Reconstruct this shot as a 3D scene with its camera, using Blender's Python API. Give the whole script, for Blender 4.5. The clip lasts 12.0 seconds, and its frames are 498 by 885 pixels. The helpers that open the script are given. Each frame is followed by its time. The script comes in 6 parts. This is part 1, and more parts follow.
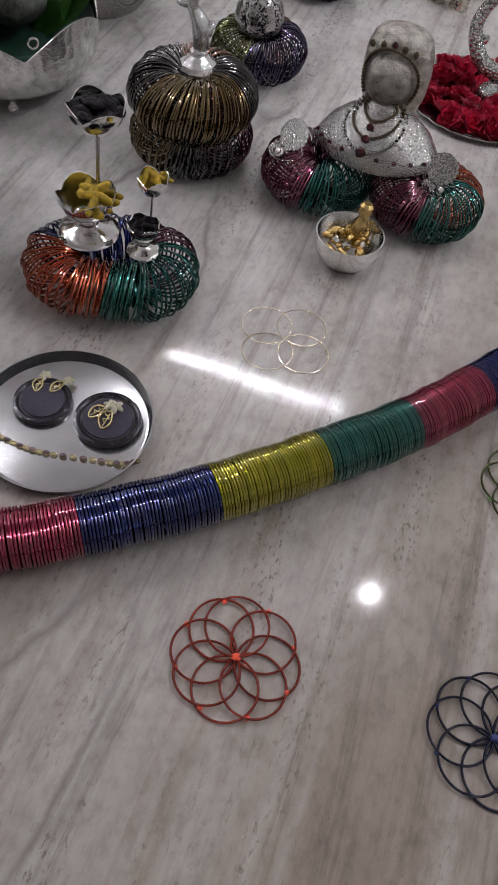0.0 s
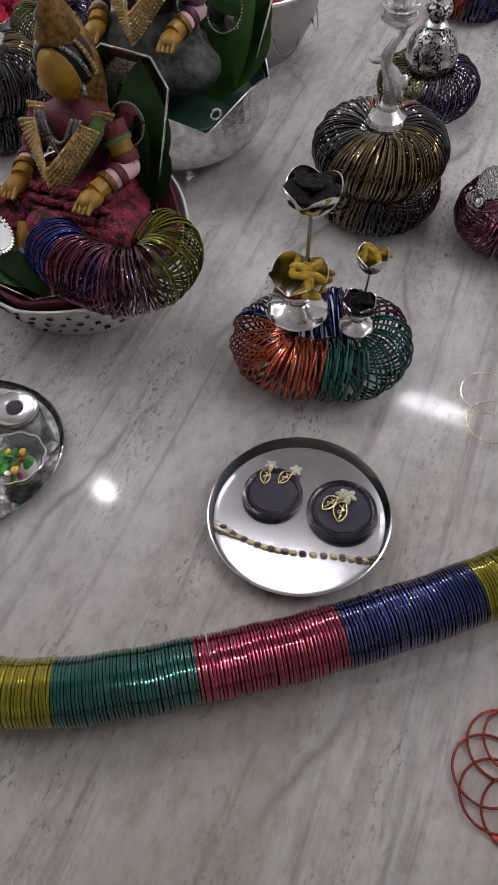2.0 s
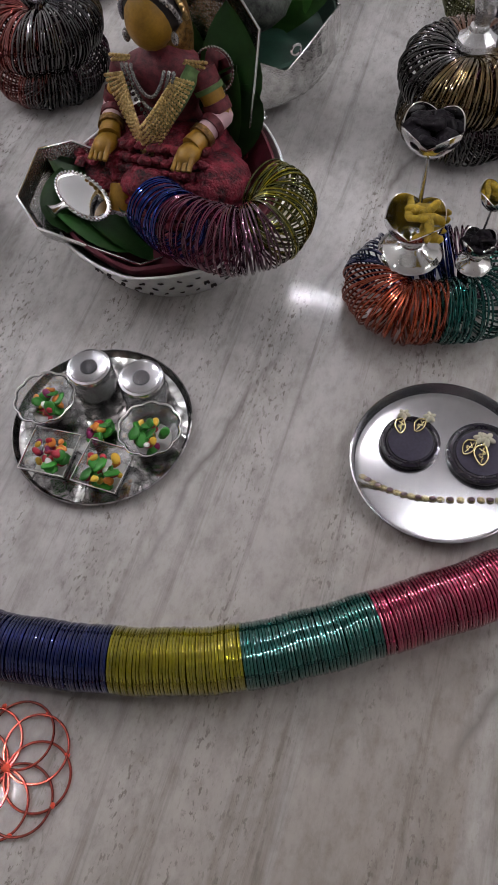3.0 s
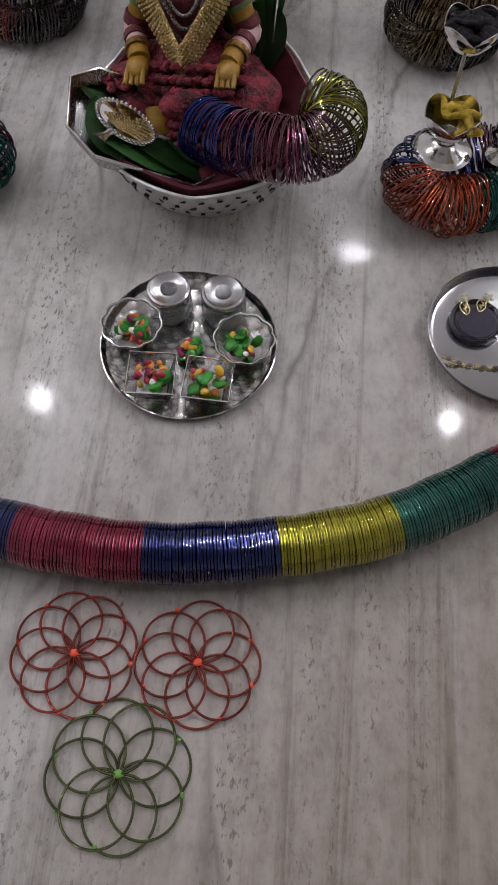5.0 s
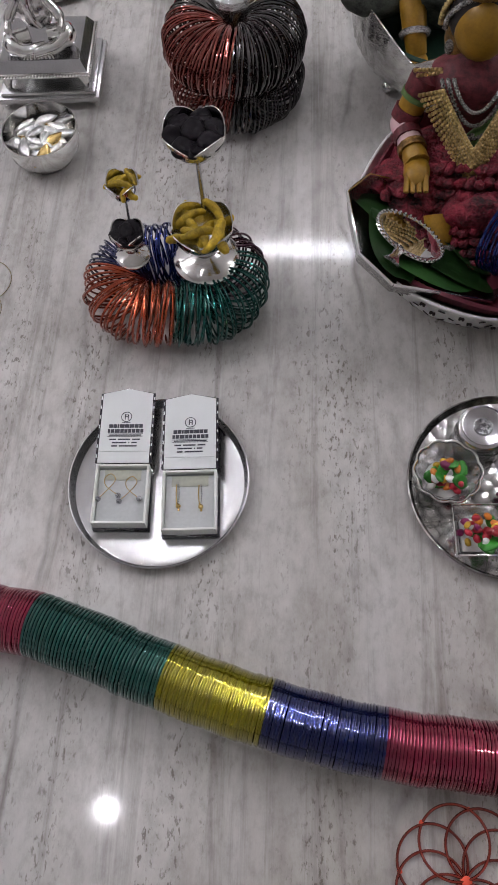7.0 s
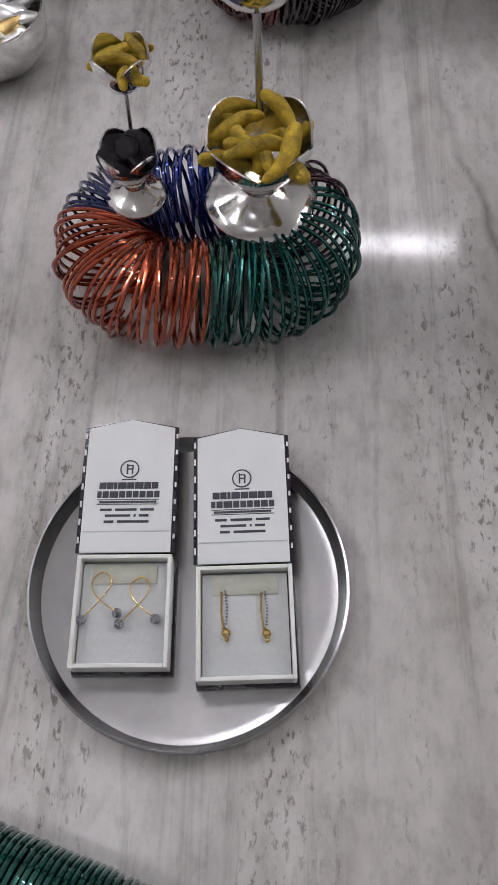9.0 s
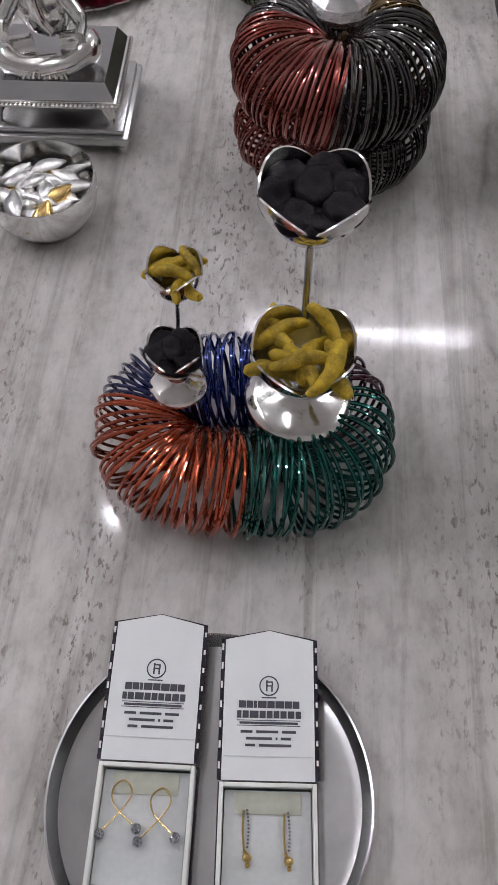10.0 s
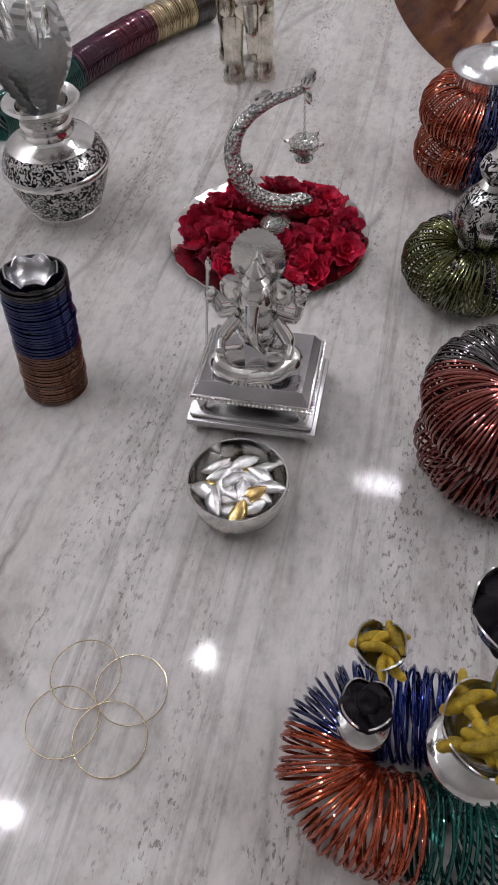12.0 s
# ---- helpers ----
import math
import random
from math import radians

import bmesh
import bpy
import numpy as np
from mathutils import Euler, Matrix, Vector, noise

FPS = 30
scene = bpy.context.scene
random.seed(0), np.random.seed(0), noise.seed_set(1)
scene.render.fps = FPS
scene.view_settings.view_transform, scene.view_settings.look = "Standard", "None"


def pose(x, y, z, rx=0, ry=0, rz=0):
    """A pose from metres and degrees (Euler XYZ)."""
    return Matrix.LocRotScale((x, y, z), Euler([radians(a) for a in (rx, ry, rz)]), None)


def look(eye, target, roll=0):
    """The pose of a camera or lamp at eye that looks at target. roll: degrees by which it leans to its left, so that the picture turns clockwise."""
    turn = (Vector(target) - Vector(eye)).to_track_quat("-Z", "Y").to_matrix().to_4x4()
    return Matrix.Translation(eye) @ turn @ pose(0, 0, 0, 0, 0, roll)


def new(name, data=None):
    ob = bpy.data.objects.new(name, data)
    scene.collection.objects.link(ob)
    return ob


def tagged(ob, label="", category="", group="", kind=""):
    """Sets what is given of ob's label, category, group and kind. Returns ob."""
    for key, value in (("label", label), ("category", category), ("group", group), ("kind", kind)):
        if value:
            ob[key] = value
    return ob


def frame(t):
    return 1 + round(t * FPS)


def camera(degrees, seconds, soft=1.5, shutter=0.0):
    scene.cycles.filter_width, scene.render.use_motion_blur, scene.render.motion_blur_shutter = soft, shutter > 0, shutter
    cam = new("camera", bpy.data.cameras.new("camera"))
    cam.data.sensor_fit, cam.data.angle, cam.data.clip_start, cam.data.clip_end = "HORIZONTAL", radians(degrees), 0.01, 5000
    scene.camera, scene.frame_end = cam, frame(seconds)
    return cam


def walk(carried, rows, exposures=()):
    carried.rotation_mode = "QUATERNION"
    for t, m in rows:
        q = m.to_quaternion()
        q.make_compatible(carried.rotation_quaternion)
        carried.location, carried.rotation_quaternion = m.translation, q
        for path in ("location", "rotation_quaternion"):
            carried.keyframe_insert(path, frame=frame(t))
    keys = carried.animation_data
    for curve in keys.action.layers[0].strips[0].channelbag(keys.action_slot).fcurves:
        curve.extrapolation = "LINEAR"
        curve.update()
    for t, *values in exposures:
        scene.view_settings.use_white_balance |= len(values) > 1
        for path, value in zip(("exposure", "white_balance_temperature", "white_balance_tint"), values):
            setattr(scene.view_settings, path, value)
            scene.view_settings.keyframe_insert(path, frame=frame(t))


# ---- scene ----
cam = camera(35.4, 12.0)
PATH = [
    (0, (0.183, 0.375, 0.697), (-0.064, 1.535, -0.913), 9.5),
    (0.5, (0.168, 0.389, 0.716), (-0.173, 1.566, -0.864), 5.1),
    (1, (0.132, 0.412, 0.732), (-0.294, 1.573, -0.84), 2.7),
    (1.5, (0.081, 0.427, 0.731), (-0.456, 1.529, -0.849), -0.1),
    (2, (0.002, 0.415, 0.721), (-0.459, 1.49, -0.902), -2.6),
    (2.5, (-0.094, 0.373, 0.729), (-0.467, 1.383, -0.957), -5.3),
    (3, (-0.148, 0.392, 0.748), (-0.553, 1.317, -0.978), -7.8),
    (3.5, (-0.215, 0.374, 0.747), (-0.568, 1.272, -1.005), -7.7),
    (3.7, (-0.249, 0.359, 0.754), (-0.552, 1.24, -1.016), -7.1),
    (5.3, (-0.442, 0.247, 0.774), (-0.468, 1.141, -1.015), 2.1),
    (5.5, (-0.488, 0.239, 0.778), (-0.504, 1.144, -1.006), 1.5),
    (6, (-0.557, 0.283, 0.794), (-0.582, 1.192, -0.987), -0.7),
    (6.5, (-0.612, 0.371, 0.769), (-0.698, 1.223, -1.039), -4.3),
    (7, (-0.705, 0.459, 0.773), (-0.836, 1.295, -1.039), -7.0),
    (7.2, (-0.759, 0.476, 0.758), (-0.822, 1.339, -1.045), -3.9),
    (8.8, (-0.798, 0.619, 0.483), (-0.834, 1.495, -1.314), -2.1),
    (9, (-0.8, 0.642, 0.471), (-0.878, 1.491, -1.338), -4.1),
    (9.5, (-0.826, 0.651, 0.484), (-0.876, 1.565, -1.294), -0.1),
    (10, (-0.825, 0.718, 0.514), (-0.908, 1.709, -1.221), -0.5),
    (10.5, (-0.818, 0.764, 0.562), (-0.976, 1.847, -1.112), -1.6),
    (11, (-0.849, 0.783, 0.597), (-1.089, 1.943, -1.015), -1.4),
    (11.5, (-0.894, 0.773, 0.614), (-1.202, 1.971, -0.957), -2.1),
    (12, (-0.916, 0.811, 0.655), (-1.252, 2.01, -0.91), -3.5),
]
walk(cam, [(t, look(eye, target, roll)) for t, eye, target, roll in PATH])

# ---- world and light ----
world = bpy.data.worlds.new("world")
scene.world = world
world.use_nodes = True
world.node_tree.nodes["Background"].inputs["Color"].default_value = (0.9, 0.95, 1.0, 1)
world.node_tree.nodes["Background"].inputs["Strength"].default_value = 0.05
CEIL = 2.65
# four spots fit floor reflections; the last is added out of view as fill
SPOTS_AND_FILL = [(0.50, 2.18), (-1.54, 2.11), (-1.45, 0.405), (-2.14, 1.32), (2.2, 2.0)]
# the first batten fits its floor reflection; the two side ones are added fill
BATTENS_AND_FILL = [(-0.48, 3.18, 1.13, 0), (2.35, 1.9, 2.4, 90), (-3.35, 1.9, 2.4, 90)]
LAMP_COLOUR = (0.94, 0.92, 0.99)


# ---- materials ----
def material(name, colour, rough=0.5, metal=0.0, spread=0.0, grain=0.0, scale=60.0, bump=0.0, coat=0.0,
             transmission=0.0, ior=1.45, alpha=1.0, second=None, depth=0.002):
    """Principled surface; spread varies it from piece to piece, grain mottles it, second is the mottle's other colour."""
    m = bpy.data.materials.new(name)
    m.use_nodes = True
    nt = m.node_tree
    b = nt.nodes["Principled BSDF"]
    b.inputs["Base Color"].default_value = (*colour, 1)
    b.inputs["Roughness"].default_value = rough
    b.inputs["Metallic"].default_value = metal
    b.inputs["IOR"].default_value = ior
    b.inputs["Coat Weight"].default_value = coat
    b.inputs["Coat Roughness"].default_value = 0.035
    b.inputs["Coat IOR"].default_value = 1.52
    b.inputs["Transmission Weight"].default_value = transmission
    b.inputs["Alpha"].default_value = alpha
    link = nt.links.new
    out = None
    if grain or second or bump:
        co = nt.nodes.new("ShaderNodeTexCoord")
        n1 = nt.nodes.new("ShaderNodeTexNoise")
        n1.inputs["Scale"].default_value = scale
        n1.inputs["Detail"].default_value = 6
        link(co.outputs["Object"], n1.inputs["Vector"])
        n2 = nt.nodes.new("ShaderNodeTexNoise")
        n2.inputs["Scale"].default_value = scale * 6
        n2.inputs["Detail"].default_value = 3
        link(co.outputs["Object"], n2.inputs["Vector"])
        add = nt.nodes.new("ShaderNodeMath")
        add.operation = "MULTIPLY_ADD"
        add.inputs[1].default_value = 0.4
        link(n2.outputs["Fac"], add.inputs[0])
        link(n1.outputs["Fac"], add.inputs[2])
        if grain or second:
            ramp = nt.nodes.new("ShaderNodeValToRGB")
            ramp.color_ramp.elements[0].position = 0.5
            ramp.color_ramp.elements[1].position = 0.88
            lo = tuple(c * (1 - grain) for c in colour)
            hi = second if second else tuple(min(1, c * (1 + grain)) for c in colour)
            ramp.color_ramp.elements[0].color = (*lo, 1)
            ramp.color_ramp.elements[1].color = (*hi, 1)
            link(add.outputs[0], ramp.inputs["Fac"])
            out = ramp.outputs["Color"]
        if bump:
            bp = nt.nodes.new("ShaderNodeBump")
            bp.inputs["Strength"].default_value = bump
            bp.inputs["Distance"].default_value = depth
            link(add.outputs[0], bp.inputs["Height"])
            link(bp.outputs["Normal"], b.inputs["Normal"])
    if spread:
        info = nt.nodes.new("ShaderNodeObjectInfo")
        rng = nt.nodes.new("ShaderNodeMapRange")
        rng.inputs["To Min"].default_value = 1 - spread
        rng.inputs["To Max"].default_value = 1 + spread
        link(info.outputs["Random"], rng.inputs["Value"])
        hsv = nt.nodes.new("ShaderNodeHueSaturation")
        hsv.inputs["Color"].default_value = (*colour, 1)
        if out:
            link(out, hsv.inputs["Color"])
        link(rng.outputs["Result"], hsv.inputs["Value"])
        out = hsv.outputs["Color"]
    if out:
        link(out, b.inputs["Base Color"])
    return m


def marble_material():
    m = bpy.data.materials.new("marble")
    m.use_nodes = True
    nt = m.node_tree
    b = nt.nodes["Principled BSDF"]
    link = nt.links.new
    co = nt.nodes.new("ShaderNodeTexCoord")

    def mapped(rot, sx, sy):
        mp = nt.nodes.new("ShaderNodeMapping")
        mp.inputs["Rotation"].default_value = (0, 0, radians(rot))
        mp.inputs["Scale"].default_value = (sx, sy, 1)
        link(co.outputs["Object"], mp.inputs["Vector"])
        return mp.outputs["Vector"]

    def noise_tex(vec, scale, detail=6, rough=0.6, dist=0.0):
        n = nt.nodes.new("ShaderNodeTexNoise")
        n.inputs["Scale"].default_value = scale
        n.inputs["Detail"].default_value = detail
        n.inputs["Roughness"].default_value = rough
        n.inputs["Distortion"].default_value = dist
        link(vec, n.inputs["Vector"])
        return n.outputs["Fac"]

    def ramp(fac, *stops):
        r = nt.nodes.new("ShaderNodeValToRGB")
        els = r.color_ramp.elements
        while len(els) < len(stops):
            els.new(0.5)
        for e, (p, c) in zip(els, stops):
            e.position = p
            e.color = (*c, 1) if len(c) == 3 else c
        link(fac, r.inputs["Fac"])
        return r.outputs["Color"]

    def mix(kind, fac, a, c):
        n = nt.nodes.new("ShaderNodeMix")
        n.data_type, n.blend_type = "RGBA", kind
        for sock, val in ((n.inputs["Factor"], fac), (n.inputs["A"], a), (n.inputs["B"], c)):
            if isinstance(val, (int, float)):
                sock.default_value = val
            elif isinstance(val, tuple):
                sock.default_value = (*val, 1)
            else:
                link(val, sock)
        return n.outputs["Result"]

    plain = mapped(0, 1, 1)
    wide = mapped(0, 4.0, 0.45)
    base = ramp(noise_tex(wide, 1.3, 9, 0.66, 0.5), (0.28, (0.415, 0.39, 0.362)), (0.47, (0.53, 0.514, 0.495)), (0.72, (0.64, 0.632, 0.622)))
    cloud = ramp(noise_tex(plain, 2.4, 4), (0.32, (0.78, 0.78, 0.78)), (0.68, (1.04, 1.04, 1.04)))
    col = mix("MULTIPLY", 0.9, base, cloud)
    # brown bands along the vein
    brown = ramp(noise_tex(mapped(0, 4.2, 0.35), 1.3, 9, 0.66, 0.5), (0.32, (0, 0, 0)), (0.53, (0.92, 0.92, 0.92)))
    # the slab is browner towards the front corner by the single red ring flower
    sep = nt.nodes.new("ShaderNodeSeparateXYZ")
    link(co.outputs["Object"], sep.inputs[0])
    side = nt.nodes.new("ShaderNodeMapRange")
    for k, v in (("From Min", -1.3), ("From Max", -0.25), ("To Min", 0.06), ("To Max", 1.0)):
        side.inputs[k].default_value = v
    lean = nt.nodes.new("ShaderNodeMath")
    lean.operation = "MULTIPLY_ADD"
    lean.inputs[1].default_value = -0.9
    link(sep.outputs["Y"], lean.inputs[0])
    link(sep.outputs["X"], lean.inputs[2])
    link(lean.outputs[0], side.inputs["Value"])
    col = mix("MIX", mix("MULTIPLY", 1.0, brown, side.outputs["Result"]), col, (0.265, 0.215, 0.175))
    # fine crystalline mottle and short streaks
    mottle = ramp(noise_tex(mapped(0, 1, 0.55), 75, 5, 0.7), (0.32, (0.76, 0.745, 0.73)), (0.5, (1, 1, 1)), (0.70, (1.12, 1.12, 1.12)))
    col = mix("MULTIPLY", 0.75, col, mottle)
    blotch = ramp(noise_tex(mapped(0, 1, 0.45), 24, 6, 0.7), (0.36, (0.72, 0.70, 0.68)), (0.52, (1, 1, 1)), (0.75, (1.12, 1.12, 1.12)))
    col = mix("MULTIPLY", 0.62, col, blotch)
    streak = ramp(noise_tex(mapped(0, 34.0, 1.3), 1.0, 8, 0.7, 0.5), (0.36, (0.64, 0.62, 0.60)), (0.47, (1, 1, 1)), (0.8, (1.05, 1.05, 1.05)))
    col = mix("MULTIPLY", 0.8, col, streak)
    # pitted dots strung along the veins
    dots = ramp(noise_tex(mapped(0, 1.0, 0.42), 230, 5, 0.65), (0.545, (0, 0, 0)), (0.615, (1, 1, 1)))
    rows = ramp(noise_tex(mapped(0, 13, 1.6), 1.2, 7, 0.7), (0.485, (0, 0, 0)), (0.60, (1, 1, 1)))
    pits = mix("MULTIPLY", 1.0, dots, rows)
    col = mix("MIX", mix("MULTIPLY", 1.0, pits, (0.78, 0.78, 0.78)), col, (0.145, 0.125, 0.105))
    # thin wandering cracks
    wob = nt.nodes.new("ShaderNodeTexNoise")
    wob.inputs["Scale"].default_value = 7
    wob.inputs["Detail"].default_value = 6
    link(plain, wob.inputs["Vector"])
    shift = nt.nodes.new("ShaderNodeVectorMath")
    shift.operation = "MULTIPLY_ADD"
    shift.inputs[1].default_value = (0.14, 0.14, 0)
    link(wob.outputs["Color"], shift.inputs[0])
    link(mapped(0, 3.2, 1.0), shift.inputs[2])
    vor = nt.nodes.new("ShaderNodeTexVoronoi")
    vor.feature = "DISTANCE_TO_EDGE"
    vor.inputs["Scale"].default_value = 1.0
    link(shift.outputs[0], vor.inputs["Vector"])
    crack = ramp(vor.outputs["Distance"], (0.0, (1, 1, 1)), (0.016, (0, 0, 0)))
    patch = ramp(noise_tex(plain, 3.1, 3), (0.45, (0, 0, 0)), (0.6, (1, 1, 1)))
    col = mix("MIX", mix("MULTIPLY", 1.0, mix("MULTIPLY", 1.0, crack, patch), (0.85, 0.85, 0.85)), col, (0.2, 0.185, 0.17))
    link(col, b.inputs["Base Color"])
    b.inputs["IOR"].default_value = 1.27
    smear = ramp(noise_tex(plain, 9, 5), (0.3, (0.062, 0.062, 0.062)), (0.8, (0.105, 0.105, 0.105)))
    link(smear, b.inputs["Roughness"])
    b.inputs["Coat Weight"].default_value, b.inputs["Coat Roughness"].default_value, b.inputs["Coat IOR"].default_value = 0.6, 0.27, 1.4
    return m


MARBLE = marble_material()
PLASTER = material("plaster", (0.62, 0.61, 0.6), 0.85, grain=0.05, scale=8)
CEILING = material("ceiling_paint", (0.72, 0.72, 0.71), 0.9, grain=0.03, scale=6)
STEEL = material("polished_steel", (0.56, 0.56, 0.575), 0.19, 1.0, grain=0.06, scale=30)
BRUSHED = material("brushed_steel", (0.55, 0.55, 0.555), 0.26, 1.0, grain=0.1, scale=25)
SILVER = material("silver", (0.78, 0.775, 0.76), 0.13, 1.0, grain=0.1, scale=50, bump=0.12)


def hammered(name, colour, scale, strength):
    """Silver with small raised cells, as in chased or scaly work."""
    m = material(name, colour, 0.17, 1.0)
    nt = m.node_tree
    b = nt.nodes["Principled BSDF"]
    co = nt.nodes.new("ShaderNodeTexCoord")
    v = nt.nodes.new("ShaderNodeTexVoronoi")
    v.inputs["Scale"].default_value = scale
    nt.links.new(co.outputs["Object"], v.inputs["Vector"])
    bp = nt.nodes.new("ShaderNodeBump")
    bp.invert = True
    bp.inputs["Strength"].default_value, bp.inputs["Distance"].default_value = strength, 0.004
    nt.links.new(v.outputs["Distance"], bp.inputs["Height"])
    nt.links.new(bp.outputs["Normal"], b.inputs["Normal"])
    r = nt.nodes.new("ShaderNodeValToRGB")
    r.color_ramp.elements[0].position, r.color_ramp.elements[1].position = 0.25, 0.75
    r.color_ramp.elements[0].color, r.color_ramp.elements[1].color = (*colour, 1), (*[x * 0.35 for x in colour], 1)
    nt.links.new(v.outputs["Distance"], r.inputs["Fac"])
    nt.links.new(r.outputs["Color"], b.inputs["Base Color"])
    return m


CHASED = hammered("chased_silver", (0.70, 0.69, 0.67), 420.0, 0.32)
SCALY = hammered("scaly_silver", (0.82, 0.815, 0.80), 210.0, 0.55)
FLUTED = material("fluted_silver", (0.74, 0.735, 0.72), 0.22, 1.0, grain=0.3, scale=70, bump=0.45, depth=0.004)
FIGURED = hammered("figured_silver", (0.62, 0.61, 0.59), 85.0, 0.22)
SATIN = material("satin_silver", (0.82, 0.815, 0.80), 0.34, 0.75, grain=0.08, scale=90, bump=0.2)


def engraved(name, scale, cover):
    """Bright silver foliage raised from a black ground."""
    m = bpy.data.materials.new(name)
    m.use_nodes = True
    nt = m.node_tree
    b = nt.nodes["Principled BSDF"]
    b.inputs["Metallic"].default_value, b.inputs["Roughness"].default_value = 0.9, 0.3
    co = nt.nodes.new("ShaderNodeTexCoord")
    n = nt.nodes.new("ShaderNodeTexNoise")
    n.inputs["Scale"].default_value, n.inputs["Detail"].default_value, n.inputs["Distortion"].default_value = scale, 2.0, 2.2
    nt.links.new(co.outputs["Object"], n.inputs["Vector"])
    r = nt.nodes.new("ShaderNodeValToRGB")
    r.color_ramp.elements[0].position, r.color_ramp.elements[1].position = cover, cover + 0.03
    r.color_ramp.elements[0].color, r.color_ramp.elements[1].color = (0.012, 0.012, 0.014, 1), (0.72, 0.71, 0.69, 1)
    nt.links.new(n.outputs["Fac"], r.inputs["Fac"])
    nt.links.new(r.outputs["Color"], b.inputs["Base Color"])
    bp = nt.nodes.new("ShaderNodeBump")
    bp.inputs["Strength"].default_value, bp.inputs["Distance"].default_value = 0.8, 0.001
    nt.links.new(r.outputs["Color"], bp.inputs["Height"])
    nt.links.new(bp.outputs["Normal"], b.inputs["Normal"])
    return m


DARK_SILVER = engraved("oxidised_silver", 140.0, 0.5)
GOLD = material("gold", (0.70, 0.50, 0.20), 0.24, 1.0, grain=0.15, scale=120, bump=0.1)
PALE_GOLD = material("pale_gold", (0.58, 0.50, 0.27), 0.26, 1.0, grain=0.2, scale=300, bump=0.2)
BRASS = material("gilt_chain", (0.52, 0.38, 0.17), 0.33, 1.0, grain=0.4, scale=420, bump=0.6)
BLACK = material("black_plastic", (0.017, 0.014, 0.022), 0.22, coat=0.4, grain=0.1)
VELVET = material("dark_velvet", (0.035, 0.03, 0.05), 0.7, grain=0.15, scale=300, bump=0.1)
CARD = material("white_card", (0.70, 0.72, 0.72), 0.55, grain=0.02, scale=40)
PAD = material("grey_pad", (0.52, 0.54, 0.54), 0.9, grain=0.04, scale=300, bump=0.1)
LINEN = material("box_rim", (0.74, 0.75, 0.72), 0.5, grain=0.02)
INK = material("ink", (0.05, 0.05, 0.065), 0.6)
TURMERIC = material("turmeric_root", (0.37, 0.25, 0.014), 0.62, grain=0.4, scale=110, bump=0.6, spread=0.25)
NUT = material("black_seed", (0.0065, 0.005, 0.007), 0.32, ior=1.2, grain=0.4, scale=160, bump=0.5, spread=0.3)
LEAF = material("leaf", (0.035, 0.115, 0.018), 0.42, grain=0.25, scale=25, bump=0.15, spread=0.15)
BETEL = material("betel_leaf", (0.022, 0.075, 0.016), 0.4, grain=0.25, scale=30, bump=0.2, spread=0.3)
ROSE = material("rose_petal", (0.42, 0.010, 0.045), 0.55, grain=0.3, scale=60, spread=0.45)
GLASS = material("crystal", (0.95, 0.96, 0.97), 0.04, transmission=0.95, ior=1.5)
MIRROR = material("mirror", (0.86, 0.87, 0.88), 0.02, 1.0)


def bangle_material(name, colour, metal=0.72, rough=0.13):
    """Deep lacquer over metal: strong colour with small sharp glints."""
    mean = sum(colour) / 3
    deep = tuple(max(0.0, min(1.0, 1.05 * (mean + 1.12 * (c - mean)))) for c in colour)
    return material(name, deep, rough, metal, spread=0.2, coat=1.0)


BANGLE = {
    "navy": bangle_material("navy_bangle", (0.0036, 0.0090, 0.075)),
    "blue": bangle_material("blue_bangle", (0.0072, 0.0192, 0.144)),
    "red": bangle_material("red_bangle", (0.2207, 0.02106, 0.0507)),
    "green": bangle_material("green_bangle", (0.01014, 0.07878, 0.0663)),
    "yellow": bangle_material("yellow_bangle", (0.234, 0.2067, 0.0117)),
    "orange": bangle_material("orange_bangle", (0.3594, 0.06989, 0.03195)),
    "teal": bangle_material("teal_bangle", (0.00599, 0.08486, 0.06989)),
    "plum": bangle_material("plum_bangle", (0.0585, 0.01404, 0.03276)),
    "wine": bangle_material("wine_bangle", (0.1178, 0.01897, 0.04193)),
    "maroon": bangle_material("maroon_bangle", (0.1768, 0.03594, 0.02796)),
    "olive": bangle_material("olive_bangle", (0.0663, 0.07176, 0.0156)),
    "bronze": bangle_material("bronze_bangle", (0.117, 0.078, 0.02808)),
    "smoke": bangle_material("smoke_bangle", (0.039, 0.03588, 0.03588)),
    "brown": bangle_material("brown_bangle", (0.1466, 0.06786, 0.04134)),
    "rust": bangle_material("rust_bangle", (0.2825, 0.05292, 0.02296)),
    "violet": bangle_material("violet_bangle", (0.02596, 0.01797, 0.05791)),
    "ringred": bangle_material("coral_ring", (0.288, 0.0495, 0.036)),
    "ringgreen": bangle_material("moss_ring", (0.108, 0.135, 0.0495)),
    "ringblue": bangle_material("midnight_ring", (0.018, 0.0225, 0.045)),
    "ringgold": bangle_material("gold_ring", (0.46, 0.39, 0.25), 1.0, 0.25),
}
KNOT = {"ringred": material("orange_thread", (0.8, 0.10, 0.05), 0.6),
        "ringgreen": material("green_thread", (0.16, 0.34, 0.08), 0.6),
        "ringblue": material("blue_thread", (0.02, 0.03, 0.12), 0.6)}


# ---- building helpers ----
def shade(bm, angle=40):
    lim = radians(angle)
    for f in bm.faces:
        f.smooth = True
    for e in bm.edges:
        if len(e.link_faces) == 2 and e.calc_face_angle(0) > lim:
            e.smooth = False


